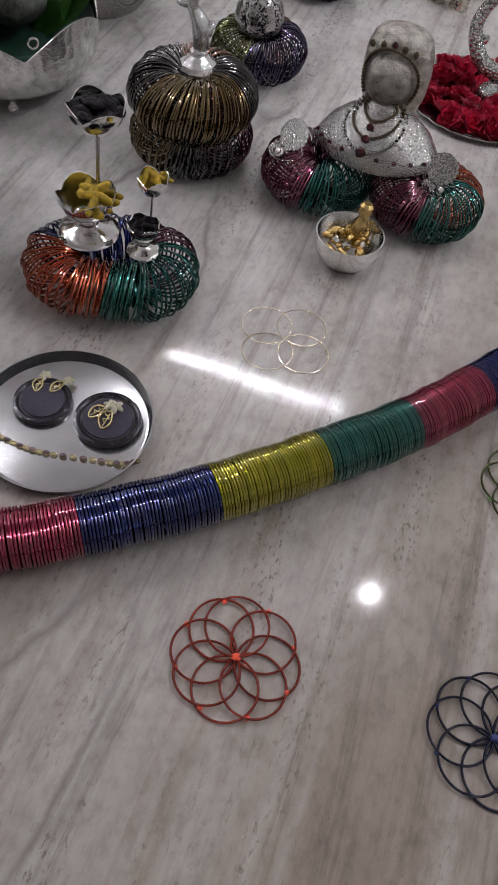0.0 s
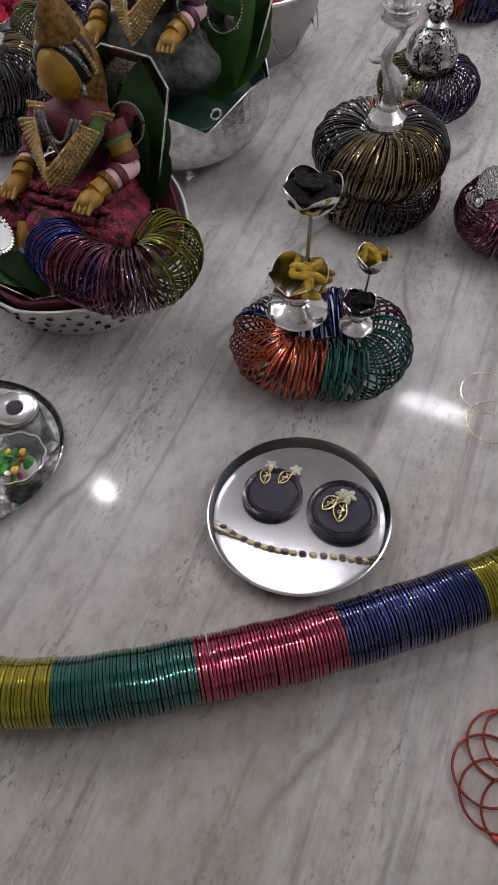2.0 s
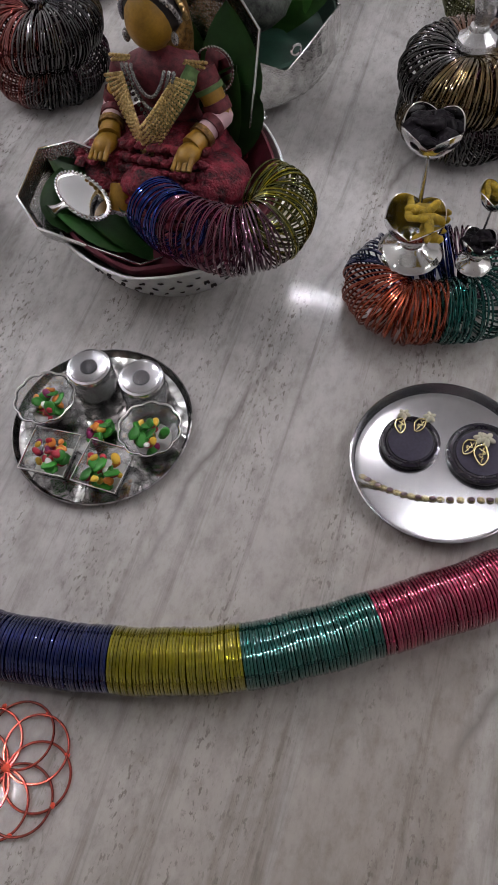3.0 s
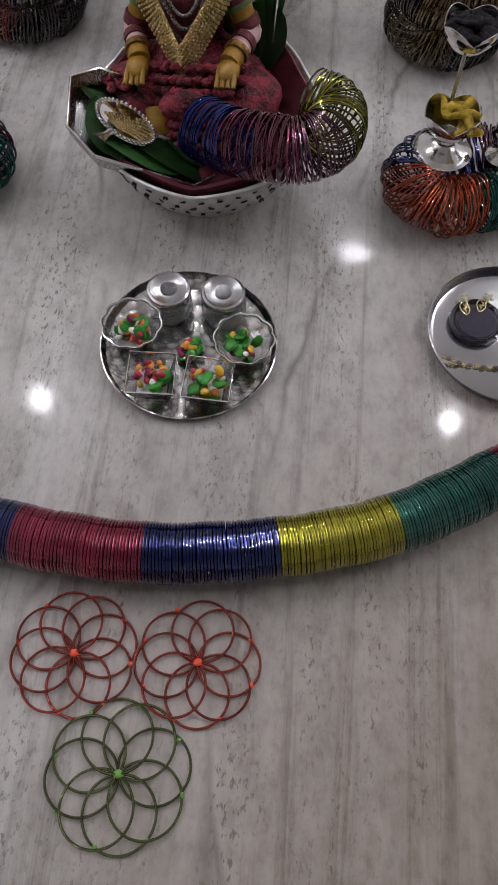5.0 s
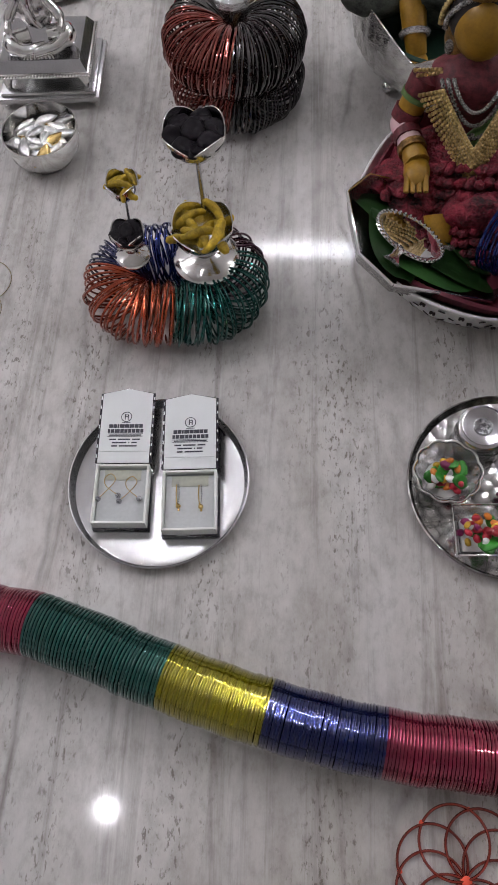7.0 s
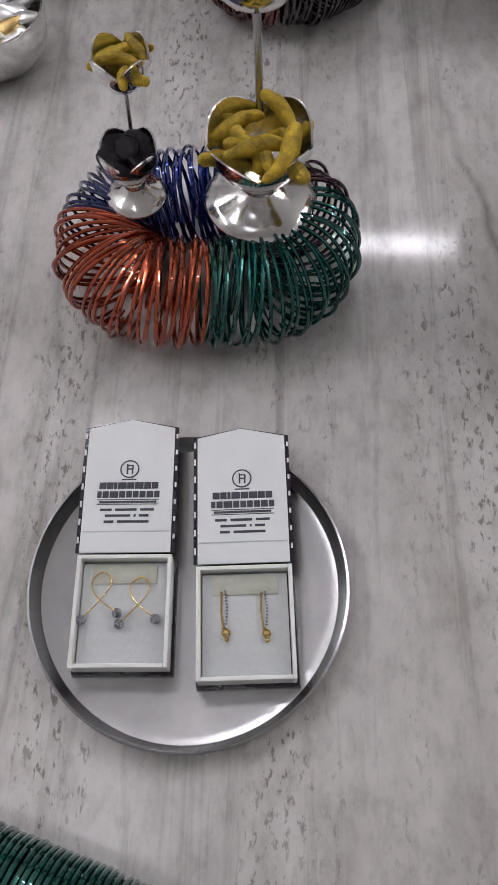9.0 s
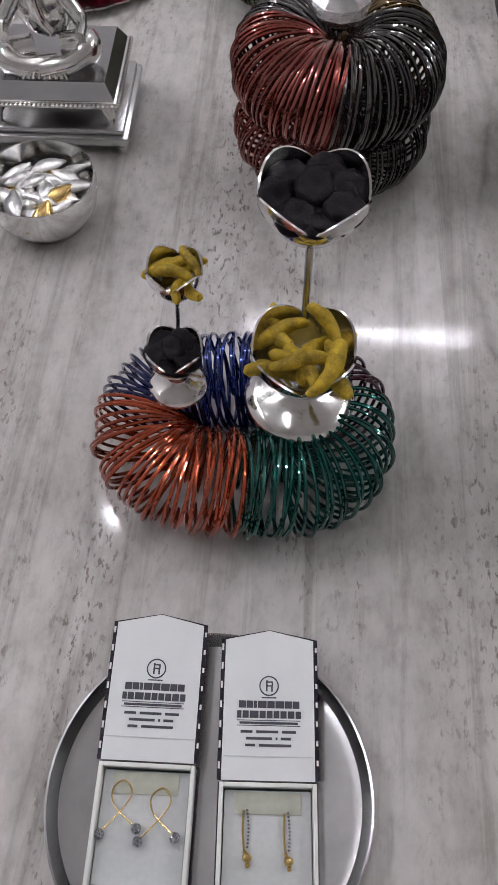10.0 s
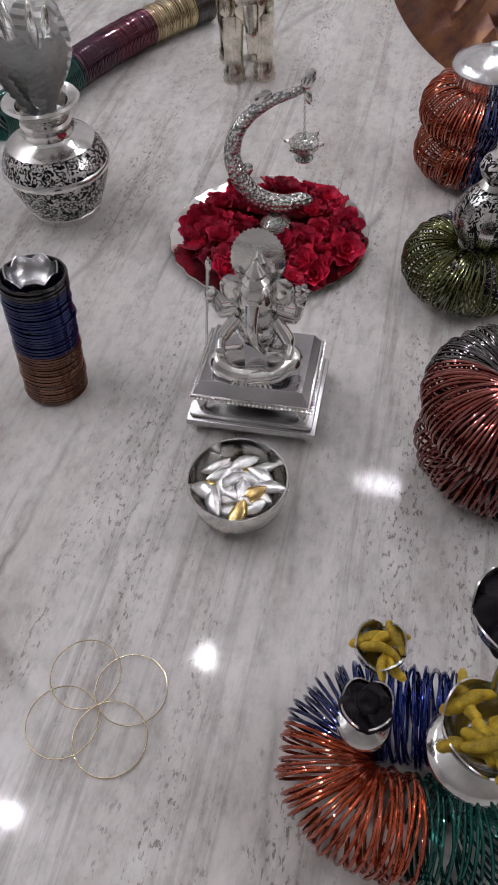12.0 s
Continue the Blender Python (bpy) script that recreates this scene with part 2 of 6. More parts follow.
def part(name, bm, mat, parent=None, label="", at=None, angle=40):
    """Links a bmesh as one mesh object under a thing or a part."""
    shade(bm, angle)
    me = bpy.data.meshes.new(name)
    bm.to_mesh(me)
    bm.free()
    for m in (mat if isinstance(mat, (list, tuple)) else [mat]):
        me.materials.append(m)
    ob = new(name, me)
    if parent:
        ob.parent = parent
    if at is not None:
        ob.matrix_basis = at
    if label:
        tagged(ob, label)
    return ob


def shared(name, me, parent, at):
    ob = new(name, me)
    ob.parent = parent
    ob.matrix_basis = at
    return ob


def thing(name, at, label, category, group="", kind=""):
    ob = new(name)
    ob.empty_display_size = 0.02
    ob.matrix_basis = at
    return tagged(ob, label, category, group, kind)


def mesh_of(bm, name, mat, angle=40):
    shade(bm, angle)
    me = bpy.data.meshes.new(name)
    bm.to_mesh(me)
    bm.free()
    me.materials.append(mat)
    return me


def lathe(profile, segs=40, ripple=None):
    """Turned body from (radius, height) pairs; ripple(angle, r, z) may return another (r, z)."""
    bm = bmesh.new()
    rings = []
    for r, z in profile:
        ring = []
        for k in range(segs):
            a = 2 * math.pi * k / segs
            rr, zz = ripple(a, r, z) if ripple else (r, z)
            ring.append(bm.verts.new((rr * math.cos(a), rr * math.sin(a), zz)))
        rings.append(ring)
    for lo, hi in zip(rings, rings[1:]):
        for k in range(segs):
            bm.faces.new((lo[k], lo[(k + 1) % segs], hi[(k + 1) % segs], hi[k]))
    for ring, flip in ((rings[0], True), (rings[-1], False)):
        if abs(profile[0 if flip else -1][0]) > 1e-4:
            bm.faces.new(ring[::-1] if flip else ring)
    bmesh.ops.remove_doubles(bm, verts=bm.verts, dist=1e-5)
    bmesh.ops.recalc_face_normals(bm, faces=bm.faces)
    return bm


def vessel(outer, wall, segs=40, ripple=None):
    """Open vessel: an outer profile from the base up, with an inner skin a wall's thickness in."""
    inner = [(max(r - wall, 0.0005), z + (wall if i == 0 else 0)) for i, (r, z) in enumerate(outer)]
    inner = [p for p in inner if p[1] >= outer[0][1] + wall * 0.99]
    return lathe(outer + inner[::-1], segs, ripple)


def torus(major, minor, segs=30, ring=6, squash=1.0):
    """Ring about the local y axis."""
    bm = bmesh.new()
    rows = []
    for i in range(segs):
        a = 2 * math.pi * i / segs
        row = []
        for j in range(ring):
            b = 2 * math.pi * j / ring
            r = major + minor * math.cos(b)
            row.append(bm.verts.new((r * math.cos(a), minor * squash * math.sin(b), r * math.sin(a))))
        rows.append(row)
    for i in range(segs):
        p, q = rows[i], rows[(i + 1) % segs]
        for j in range(ring):
            bm.faces.new((p[j], p[(j + 1) % ring], q[(j + 1) % ring], q[j]))
    bmesh.ops.recalc_face_normals(bm, faces=bm.faces)
    return bm


def sweep(points, radius, segs=8, cap=True):
    """Tube along points; radius a number or a list."""
    pts = [Vector(p) for p in points]
    rad = radius if isinstance(radius, (list, tuple)) else [radius] * len(pts)
    bm = bmesh.new()
    rings, up = [], Vector((0.13, 0.31, 0.94))
    for i, p in enumerate(pts):
        d = (pts[min(i + 1, len(pts) - 1)] - pts[max(i - 1, 0)]).normalized()
        s = d.cross(up)
        s = s.normalized() if s.length > 1e-3 else d.orthogonal().normalized()
        up = s.cross(d).normalized()
        rings.append([bm.verts.new(p + (s * math.cos(2 * math.pi * k / segs) + up * math.sin(2 * math.pi * k / segs)) * rad[i]) for k in range(segs)])
    for a, b in zip(rings, rings[1:]):
        for k in range(segs):
            bm.faces.new((a[k], a[(k + 1) % segs], b[(k + 1) % segs], b[k]))
    if cap:
        bm.faces.new(rings[0][::-1])
        bm.faces.new(rings[-1])
    bmesh.ops.recalc_face_normals(bm, faces=bm.faces)
    return bm


def block(x, y, z, bevel=0.0, at=None):
    """Box x by y by z standing on the origin's plane."""
    bm = bmesh.new()
    bmesh.ops.create_cube(bm, size=1)
    bmesh.ops.transform(bm, verts=bm.verts, matrix=Matrix.Translation((0, 0, z / 2)) @ Matrix.Diagonal((x, y, z, 1)))
    if bevel:
        bmesh.ops.bevel(bm, geom=bm.edges[:], offset=bevel, segments=2, affect="EDGES", profile=0.5)
    if at is not None:
        bmesh.ops.transform(bm, verts=bm.verts, matrix=at)
    return bm


def ball(r, sub=2, scale=(1, 1, 1), at=None, rough=0.0, freq=60):
    bm = bmesh.new()
    bmesh.ops.create_icosphere(bm, subdivisions=sub, radius=r)
    for v in bm.verts:
        if rough:
            v.co *= 1 + rough * noise.noise(v.co * freq + Vector((random.random() * 9, 3, 5)) * 0 + Vector(scale) * 7)
        v.co = Vector((v.co.x * scale[0], v.co.y * scale[1], v.co.z * scale[2]))
    if at is not None:
        bmesh.ops.transform(bm, verts=bm.verts, matrix=at)
    return bm


def join(*bms):
    """All bmeshes in the first."""
    base = bms[0]
    for other in bms[1:]:
        me = bpy.data.meshes.new("tmp")
        other.to_mesh(me)
        other.free()
        base.from_mesh(me)
        bpy.data.meshes.remove(me)
    return base


def moved(bm, m):
    bmesh.ops.transform(bm, verts=bm.verts, matrix=m)
    return bm


def spline(points, n):
    """n + 1 points, Catmull-Rom, through the points given."""
    pts = [Vector(p) for p in points]
    pts = [2 * pts[0] - pts[1]] + pts + [2 * pts[-1] - pts[-2]]
    out = []
    spans = len(pts) - 3
    for i in range(n + 1):
        u = min(i / n * spans, spans - 1e-6)
        k, f = int(u), u - int(u)
        a, b, c, d = pts[k:k + 4]
        out.append(0.5 * (2 * b + (c - a) * f + (2 * a - 5 * b + 4 * c - d) * f * f + (3 * b - a - 3 * c + d) * f ** 3))
    return out


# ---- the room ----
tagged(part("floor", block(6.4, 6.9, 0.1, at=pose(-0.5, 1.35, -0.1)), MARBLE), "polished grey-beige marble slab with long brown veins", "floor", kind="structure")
tagged(part("ceiling", block(6.4, 6.9, 0.1, at=pose(-0.5, 1.35, CEIL)), CEILING), "plain white painted ceiling", "ceiling", kind="structure")
# unseen walls that close the room, set close in to bounce light back
for side, (x, y, w, d) in {"north": (-0.5, 4.75, 6.2, 0.1), "south": (-0.5, -2.05, 6.2, 0.1), "east": (2.65, 1.35, 0.1, 6.9), "west": (-3.65, 1.35, 0.1, 6.9)}.items():
    tagged(part("wall_" + side, block(w, d, CEIL, at=pose(x, y, 0)), PLASTER), "plain pale plastered wall, unseen, set close for bounce light", "wall", kind="structure")


def glow(name, strength):
    m = bpy.data.materials.new(name)
    m.use_nodes = True
    nt = m.node_tree
    nt.nodes.remove(nt.nodes["Principled BSDF"])
    e = nt.nodes.new("ShaderNodeEmission")
    e.inputs["Color"].default_value = (*LAMP_COLOUR, 1)
    e.inputs["Strength"].default_value = strength
    nt.links.new(e.outputs[0], nt.nodes["Material Output"].inputs["Surface"])
    return m


SPOT_GLOW, BATTEN_GLOW = glow("downlight_glow", 770.0), glow("batten_glow", 178.0)
WHITE_RIM = material("white_rim", (0.8, 0.8, 0.8), 0.4)
for x, y in SPOTS_AND_FILL:
    lamp = thing("downlight", pose(x, y, CEIL), "small round white recessed ceiling downlight, lit, the far right one added as fill", "ceiling light", "ceiling downlights")
    part("rim", moved(torus(0.0325, 0.007, 32, 8), pose(0, 0, -0.007, 90)), WHITE_RIM, lamp)
    part("diffuser", lathe([(0.0, -0.004), (0.0255, -0.004), (0.0255, -0.001), (0.0, -0.001)], 32), SPOT_GLOW, lamp)
for x, y, span, turn in BATTENS_AND_FILL:
    batten = thing("batten_or_fill_light", pose(x, y, CEIL, 0, 0, turn), "long white tube light on the ceiling, lit, the two side ones added as fill", "ceiling light", "ceiling tube lights")
    part("housing", block(span, 0.06, 0.025, 0.004, pose(0, 0, -0.025)), WHITE_RIM, batten)
    part("tube", block(span - 0.02, 0.026, 0.012, 0.004, pose(0, 0, -0.038)), BATTEN_GLOW, batten)

# ---- bangles ----
BIG = {c: mesh_of(torus(0.0296, 0.00168, 40, 8), "bangle", m) for c, m in BANGLE.items()}


SLIM = {c: mesh_of(torus(0.0296, 0.00108, 40, 7), "bangle", m) for c, m in BANGLE.items()}


def bangle_chain(points):
    """Bangles threaded side by side along the floor, one stack for each colour."""
    names = ["navy", "red", "green", "yellow", "navy", "red", "green", "yellow", "navy", "red", "navy", "yellow", "green", "red"]
    words = {"navy": "dark blue", "red": "crimson", "green": "bottle green", "yellow": "mustard yellow"}
    rnd = random.Random(4)
    n_each = 41
    path = spline([(x, y, 0.0312) for x, y in points], n_each * len(names))
    for s, colour in enumerate(names):
        base = path[s * n_each + n_each // 2]
        stack = thing("bangle_stack", Matrix.Translation((base.x, base.y, 0)), words[colour] + " glossy bangles threaded closely into a curved row", "bangles", "bangle stacks in the long row")
        for i in range(n_each):
            k = s * n_each + i
            d = (path[k + 1] - path[k]).normalized()
            turn = d.to_track_quat("Y", "Z").to_matrix().to_4x4()
            jit = pose(0.0006 * math.sin(k * 0.31) + rnd.gauss(0, 0.0003), 0, 0.0003 * math.sin(k * 0.17) + rnd.uniform(-0.0001, 0.0004), rnd.gauss(0, 0.5), rnd.uniform(0, 360), rnd.gauss(0, 0.6))
            m = Matrix.Translation(path[k] - Vector((base.x, base.y, 0))) @ turn @ jit
            shared("bangle", BIG[colour], stack, m)


ROW = [(0.3624, 1.126), (0.2968, 1.03), (0.2335, 0.9465), (0.1551, 0.8638), (0.0671, 0.7791), (-0.0374, 0.6939), (-0.1474, 0.6191), (-0.2565, 0.5566), (-0.371, 0.5214), (-0.5007, 0.5039), (-0.6278, 0.5117), (-0.7312, 0.533), (-0.8256, 0.561), (-0.9571, 0.6044), (-1.0715, 0.6165)]
bangle_chain(ROW)


def ring_of_bangles(parent, colours, count, centre_r, z, lean=14.0, size=1.0, straight=0.0, rnd=None, press=0.86):
    """Bangles standing on edge in a closed ring, or in a stadium with a straight middle, pressed slightly oval.
    colours(u) gives the colour at u in 0..1."""
    rnd = rnd or random.Random(1)
    length = 2 * math.pi * centre_r + 2 * straight
    for i in range(count):
        u = i / count
        s = u * length
        arc = math.pi * centre_r
        h = straight / 2
        # counter-clockwise from the front middle
        if s < h:
            p, a = Vector((s, -centre_r, 0)), 0.0
        elif s < h + arc:
            a = (s - h) / centre_r
            p = Vector((h + centre_r * math.sin(a), -centre_r * math.cos(a), 0))
        elif s < 3 * h + arc:
            p, a = Vector((h - (s - h - arc), centre_r, 0)), math.pi
        elif s < 3 * h + 2 * arc:
            a = math.pi + (s - 3 * h - arc) / centre_r
            p = Vector((-h + centre_r * math.sin(a), -centre_r * math.cos(a), 0))
        else:
            p, a = Vector((-h + (s - 3 * h - 2 * arc), -centre_r, 0)), 0.0
        m = Matrix.Translation((p.x, p.y, z + rnd.gauss(0, 0.0008))) @ Matrix.Rotation(a, 4, "Z") @ Matrix.Diagonal((1, 1, press, 1)) @ pose(0, 0, 0, 0, lean + rnd.gauss(0, 0.8), 0) @ pose(0, 0, 0, rnd.gauss(0, 0.8), 0, 90 + rnd.gauss(0, 0.9)) @ pose(0, 0, 0, 0, rnd.uniform(0, 360), 0) @ Matrix.Scale(size, 4)
        shared("bangle", SLIM[colours(u)], parent, m)


def sectors(*pairs):
    """colours(u) from (end, colour) pairs."""
    def pick(u):
        for end, colour in pairs:
            if u <= end:
                return colour
        return pairs[-1][1]
    return pick


# ---- oval cushions of bangles ----
def oval_cushion(at, seed):
    ob = thing("bangle_cushion", at, "oval cushion of standing orange, teal, blue and plum bangles", "bangles", "oval bangle cushions")
    ring_of_bangles(ob, sectors((0.27, "teal"), (0.42, "plum"), (0.62, "blue"), (0.72, "navy"), (1.0, "orange")), 112, 0.0418, 0.0322, 12, 1.33, straight=0.056, rnd=random.Random(seed), press=0.78)


oval_cushion(pose(-0.166, 1.038, 0, 0, 0, 17), 1)
oval_cushion(pose(-0.853, 1.003, 0, 0, 0, 3), 2)


# ---- round cushions of bangles ----
def round_cushion(at, tiers, label, seed):
    ob = thing("bangle_cushion", at, label, "bangles", "round bangle cushions")
    rnd = random.Random(seed)
    for z, r, n, size, colours in tiers:
        ring_of_bangles(ob, colours, n, r, z, 10, size, rnd=rnd)
    return ob


round_cushion(pose(-0.185, 1.345, 0), [(0.0365, 0.0485, 96, 1.38, sectors((0.2, "smoke"), (0.6, "plum"), (0.8, "smoke"), (1, "bronze"))),
                                      (0.0960, 0.0470, 112, 1.50, sectors((0.22, "bronze"), (0.40, "smoke"), (0.60, "brown"), (0.90, "smoke"), (1, "bronze")))],
              "two stacked rings of standing bronze and smoke-grey bangles", 5)
round_cushion(pose(-0.798, 1.335, 0), [(0.0365, 0.0485, 96, 1.38, sectors((0.3, "smoke"), (0.6, "plum"), (1, "maroon"))),
                                       (0.0960, 0.0470, 112, 1.50, sectors((0.3, "smoke"), (0.42, "bronze"), (0.72, "smoke"), (1, "maroon")))],
              "two stacked rings of standing maroon and smoke-grey bangles", 6)
round_cushion(pose(-0.178, 1.625, 0), [(0.0352, 0.0420, 92, 1.33, sectors((0.4, "violet"), (0.6, "brown"), (1, "olive")))], "ring of standing violet, brown and olive bangles", 7)
round_cushion(pose(-0.848, 1.612, 0), [(0.0352, 0.0420, 92, 1.33, sectors((0.2, "olive"), (0.6, "violet"), (1, "olive")))], "ring of standing olive green and violet bangles", 8)
round_cushion(pose(-0.857, 1.868, 0), [(0.0352, 0.0420, 92, 1.33, sectors((0.5, "navy"), (1, "rust"))), (0.0940, 0.0420, 92, 1.33, sectors((0.4, "navy"), (1, "rust")))],
              "two stacked rings of standing rust-red and navy bangles", 9)
round_cushion(pose(-0.1744, 1.9652, 0), [(0.0352, 0.0420, 92, 1.33, sectors((0.6, "navy"), (1, "rust"))), (0.0940, 0.0420, 92, 1.33, sectors((0.6, "navy"), (1, "rust")))],
              "two stacked rings of standing navy and rust bangles", 10)
round_cushion(pose(0.010, 1.345, 0), [(0.0352, 0.0420, 92, 1.33, sectors((0.12, "teal"), (0.3, "green"), (0.6, "plum"), (1, "wine")))], "ring of standing wine-red and teal bangles", 11)
round_cushion(pose(0.168, 1.357, 0), [(0.0352, 0.0420, 92, 1.33, sectors((0.25, "teal"), (0.42, "rust"), (0.7, "plum"), (1, "wine")))], "ring of standing plum, teal and rust bangles", 12)


# ---- flat flowers of rings ----
def ring_flower(at, colour, petals, label, major=0.0302, minor=0.0013, group="ring flowers", knots=True, spin=0.0):
    ob = thing("ring_flower", at, label, "bangles", group)
    me = mesh_of(torus(major, minor, 48, 6), "ring", BANGLE[colour])
    rnd = random.Random(int(1000 * abs(at.translation.x)) + petals)
    for k in range(petals):
        a = 2 * math.pi * k / petals + spin + (rnd.gauss(0, 0.07) if knots else 0)
        m = pose(major * math.cos(a), major * math.sin(a), minor + 0.0016 + 0.0006 * (k % 3), 90 + 1.6 * math.sin(k * 2.4), 1.6 * math.cos(k * 1.7), 0)
        shared("ring", me, ob, m)
    if knots:
        kn = KNOT[colour]
        part("centre_knot", ball(0.004, 2, (1.3, 1, 0.7), pose(0, 0, 0.004), 0.3, 300), kn, ob, "bright thread knot")
        km = mesh_of(ball(0.0024, 1, (1.3, 1, 0.8)), "knot", kn)
        for k in range(petals):
            a = 2 * math.pi * (k + 0.5) / petals + spin
            r = 2 * major * math.cos(math.pi / petals)
            shared("knot", km, ob, pose(r * math.cos(a), r * math.sin(a), 0.003, 0, 0, k * 40))
    return ob


RED_FLOWER = "coral-red rings tied into a flat flower on the marble"
ring_flower(pose(0.1475, 0.64, 0), "ringred", 8, RED_FLOWER, spin=0.15)
ring_flower(pose(-0.557, 0.406, 0), "ringred", 8, RED_FLOWER, spin=0.3)
ring_flower(pose(-0.437, 0.408, 0), "ringred", 8, RED_FLOWER, spin=0.1)
ring_flower(pose(-0.497, 0.303, 0), "ringgreen", 8, "moss-green rings tied into a flat flower on the marble", major=0.033, spin=0.2)
ring_flower(pose(0.388, 0.656, 0), "ringblue", 8, "midnight-blue rings tied into a flat flower on the marble", spin=0.2)
ring_flower(pose(0.390, 0.942, 0), "ringgreen", 8, "moss-green rings tied into a flat flower on the marble", spin=0.2)
GOLD_FLOWER = "four thin gold bangles overlapping like petals on the marble"
ring_flower(pose(0.064, 1.041, 0), "ringgold", 4, GOLD_FLOWER, 0.031, 0.00058, "gold bangle flowers", False, 1.13)
ring_flower(pose(-1.119, 1.008, 0), "ringgold", 4, GOLD_FLOWER, 0.031, 0.00058, "gold bangle flowers", False, 0.68)


# ---- plates ----
def plate(name, at, radius, height, mat, label, lip=0.0015):
    prof = [(0.0, 0.0), (radius * 0.90, 0.0), (radius * 0.95, height * 0.2), (radius * 0.99, height * 0.8), (radius, height), (radius * 0.985, height + lip * 0.4),
            (radius * 0.975, height * 0.75), (radius * 0.94, height * 0.25), (radius * 0.885, 0.002), (0.0, 0.002)]
    ob = part(name, lathe(prof, 96), mat, None, at=at)
    return tagged(ob, label, "plate")


plate("steel_plate", pose(-0.117, 0.817, 0), 0.0962, 0.016, STEEL, "round polished steel plate with upright rim")
plate("steel_plate", pose(-0.854, 0.7636, 0), 0.0965, 0.014, BRUSHED, "round brushed steel plate with low rim")
plate("silver_plate", pose(-0.49, 0.7698, 0), 0.1030, 0.010, FIGURED, "round silver plate with thin rim under the bowls")


# ---- small pieces used by several things ----
def fuse(pieces):
    """One bmesh from (bmesh, material slot) pairs."""
    base = None
    for bm, slot in pieces:
        for f in bm.faces:
            f.material_index = slot
        base = bm if base is None else join(base, bm)
    return base


def root_shape(length, r, seed):
    """Knobbly bent root."""
    rnd = random.Random(seed)
    pts = [(length * (u - 0.5), 0.34 * length * math.sin(2.6 * u + seed) * (u - 0.3), 0.12 * length * math.sin(3 * u + seed)) for u in [i / 15 for i in range(16)]]
    rad = [r * (0.55 + 0.5 * math.sin(math.pi * (i / 15) ** 0.7)) * rnd.uniform(0.93, 1.07) for i in range(16)]
    rad[0] = rad[-1] = r * 0.3
    return sweep(pts, rad, 12)


ROOTS = [mesh_of(root_shape(0.047, 0.0062, s), "turmeric_root", TURMERIC) for s in range(4)]


def seed_shape(k):
    """Flat round pod with a sunken middle and a crinkled edge."""
    bm = ball(0.0118, 3, (1.1, 1.0, 0.42 + 0.06 * k), rough=0.22, freq=110)
    for v in bm.verts:
        d = math.hypot(v.co.x, v.co.y) / 0.0118
        v.co.z -= 0.0032 * math.exp(-5 * d * d) * (1 if v.co.z > 0 else -1)
        v.co.z += 0.0007 * math.sin(7 * math.atan2(v.co.y, v.co.x) + k) * d
    return bm


SEEDS = [mesh_of(seed_shape(k), "seed", NUT) for k in range(3)]


def petal_cup(r, h, lobes, wall=0.0014, lift=0.36):
    """Cup with a lobed, heart-like rim."""
    prof = [(r * 0.42, 0.0), (r * 0.62, h * 0.12), (r * 0.85, h * 0.42), (r * 0.98, h * 0.75), (r * 1.0, h)]

    def ripple(a, rr, z):
        t = max(0.0, (z / h - 0.35) / 0.65)
        w = abs(math.sin(lobes * (a + math.pi / 2) / 2))
        return rr * (1 + 0.05 * t * (w - 0.5)), z + t * t * h * lift * (w - 0.75)
    return vessel(prof, wall, 48, ripple)


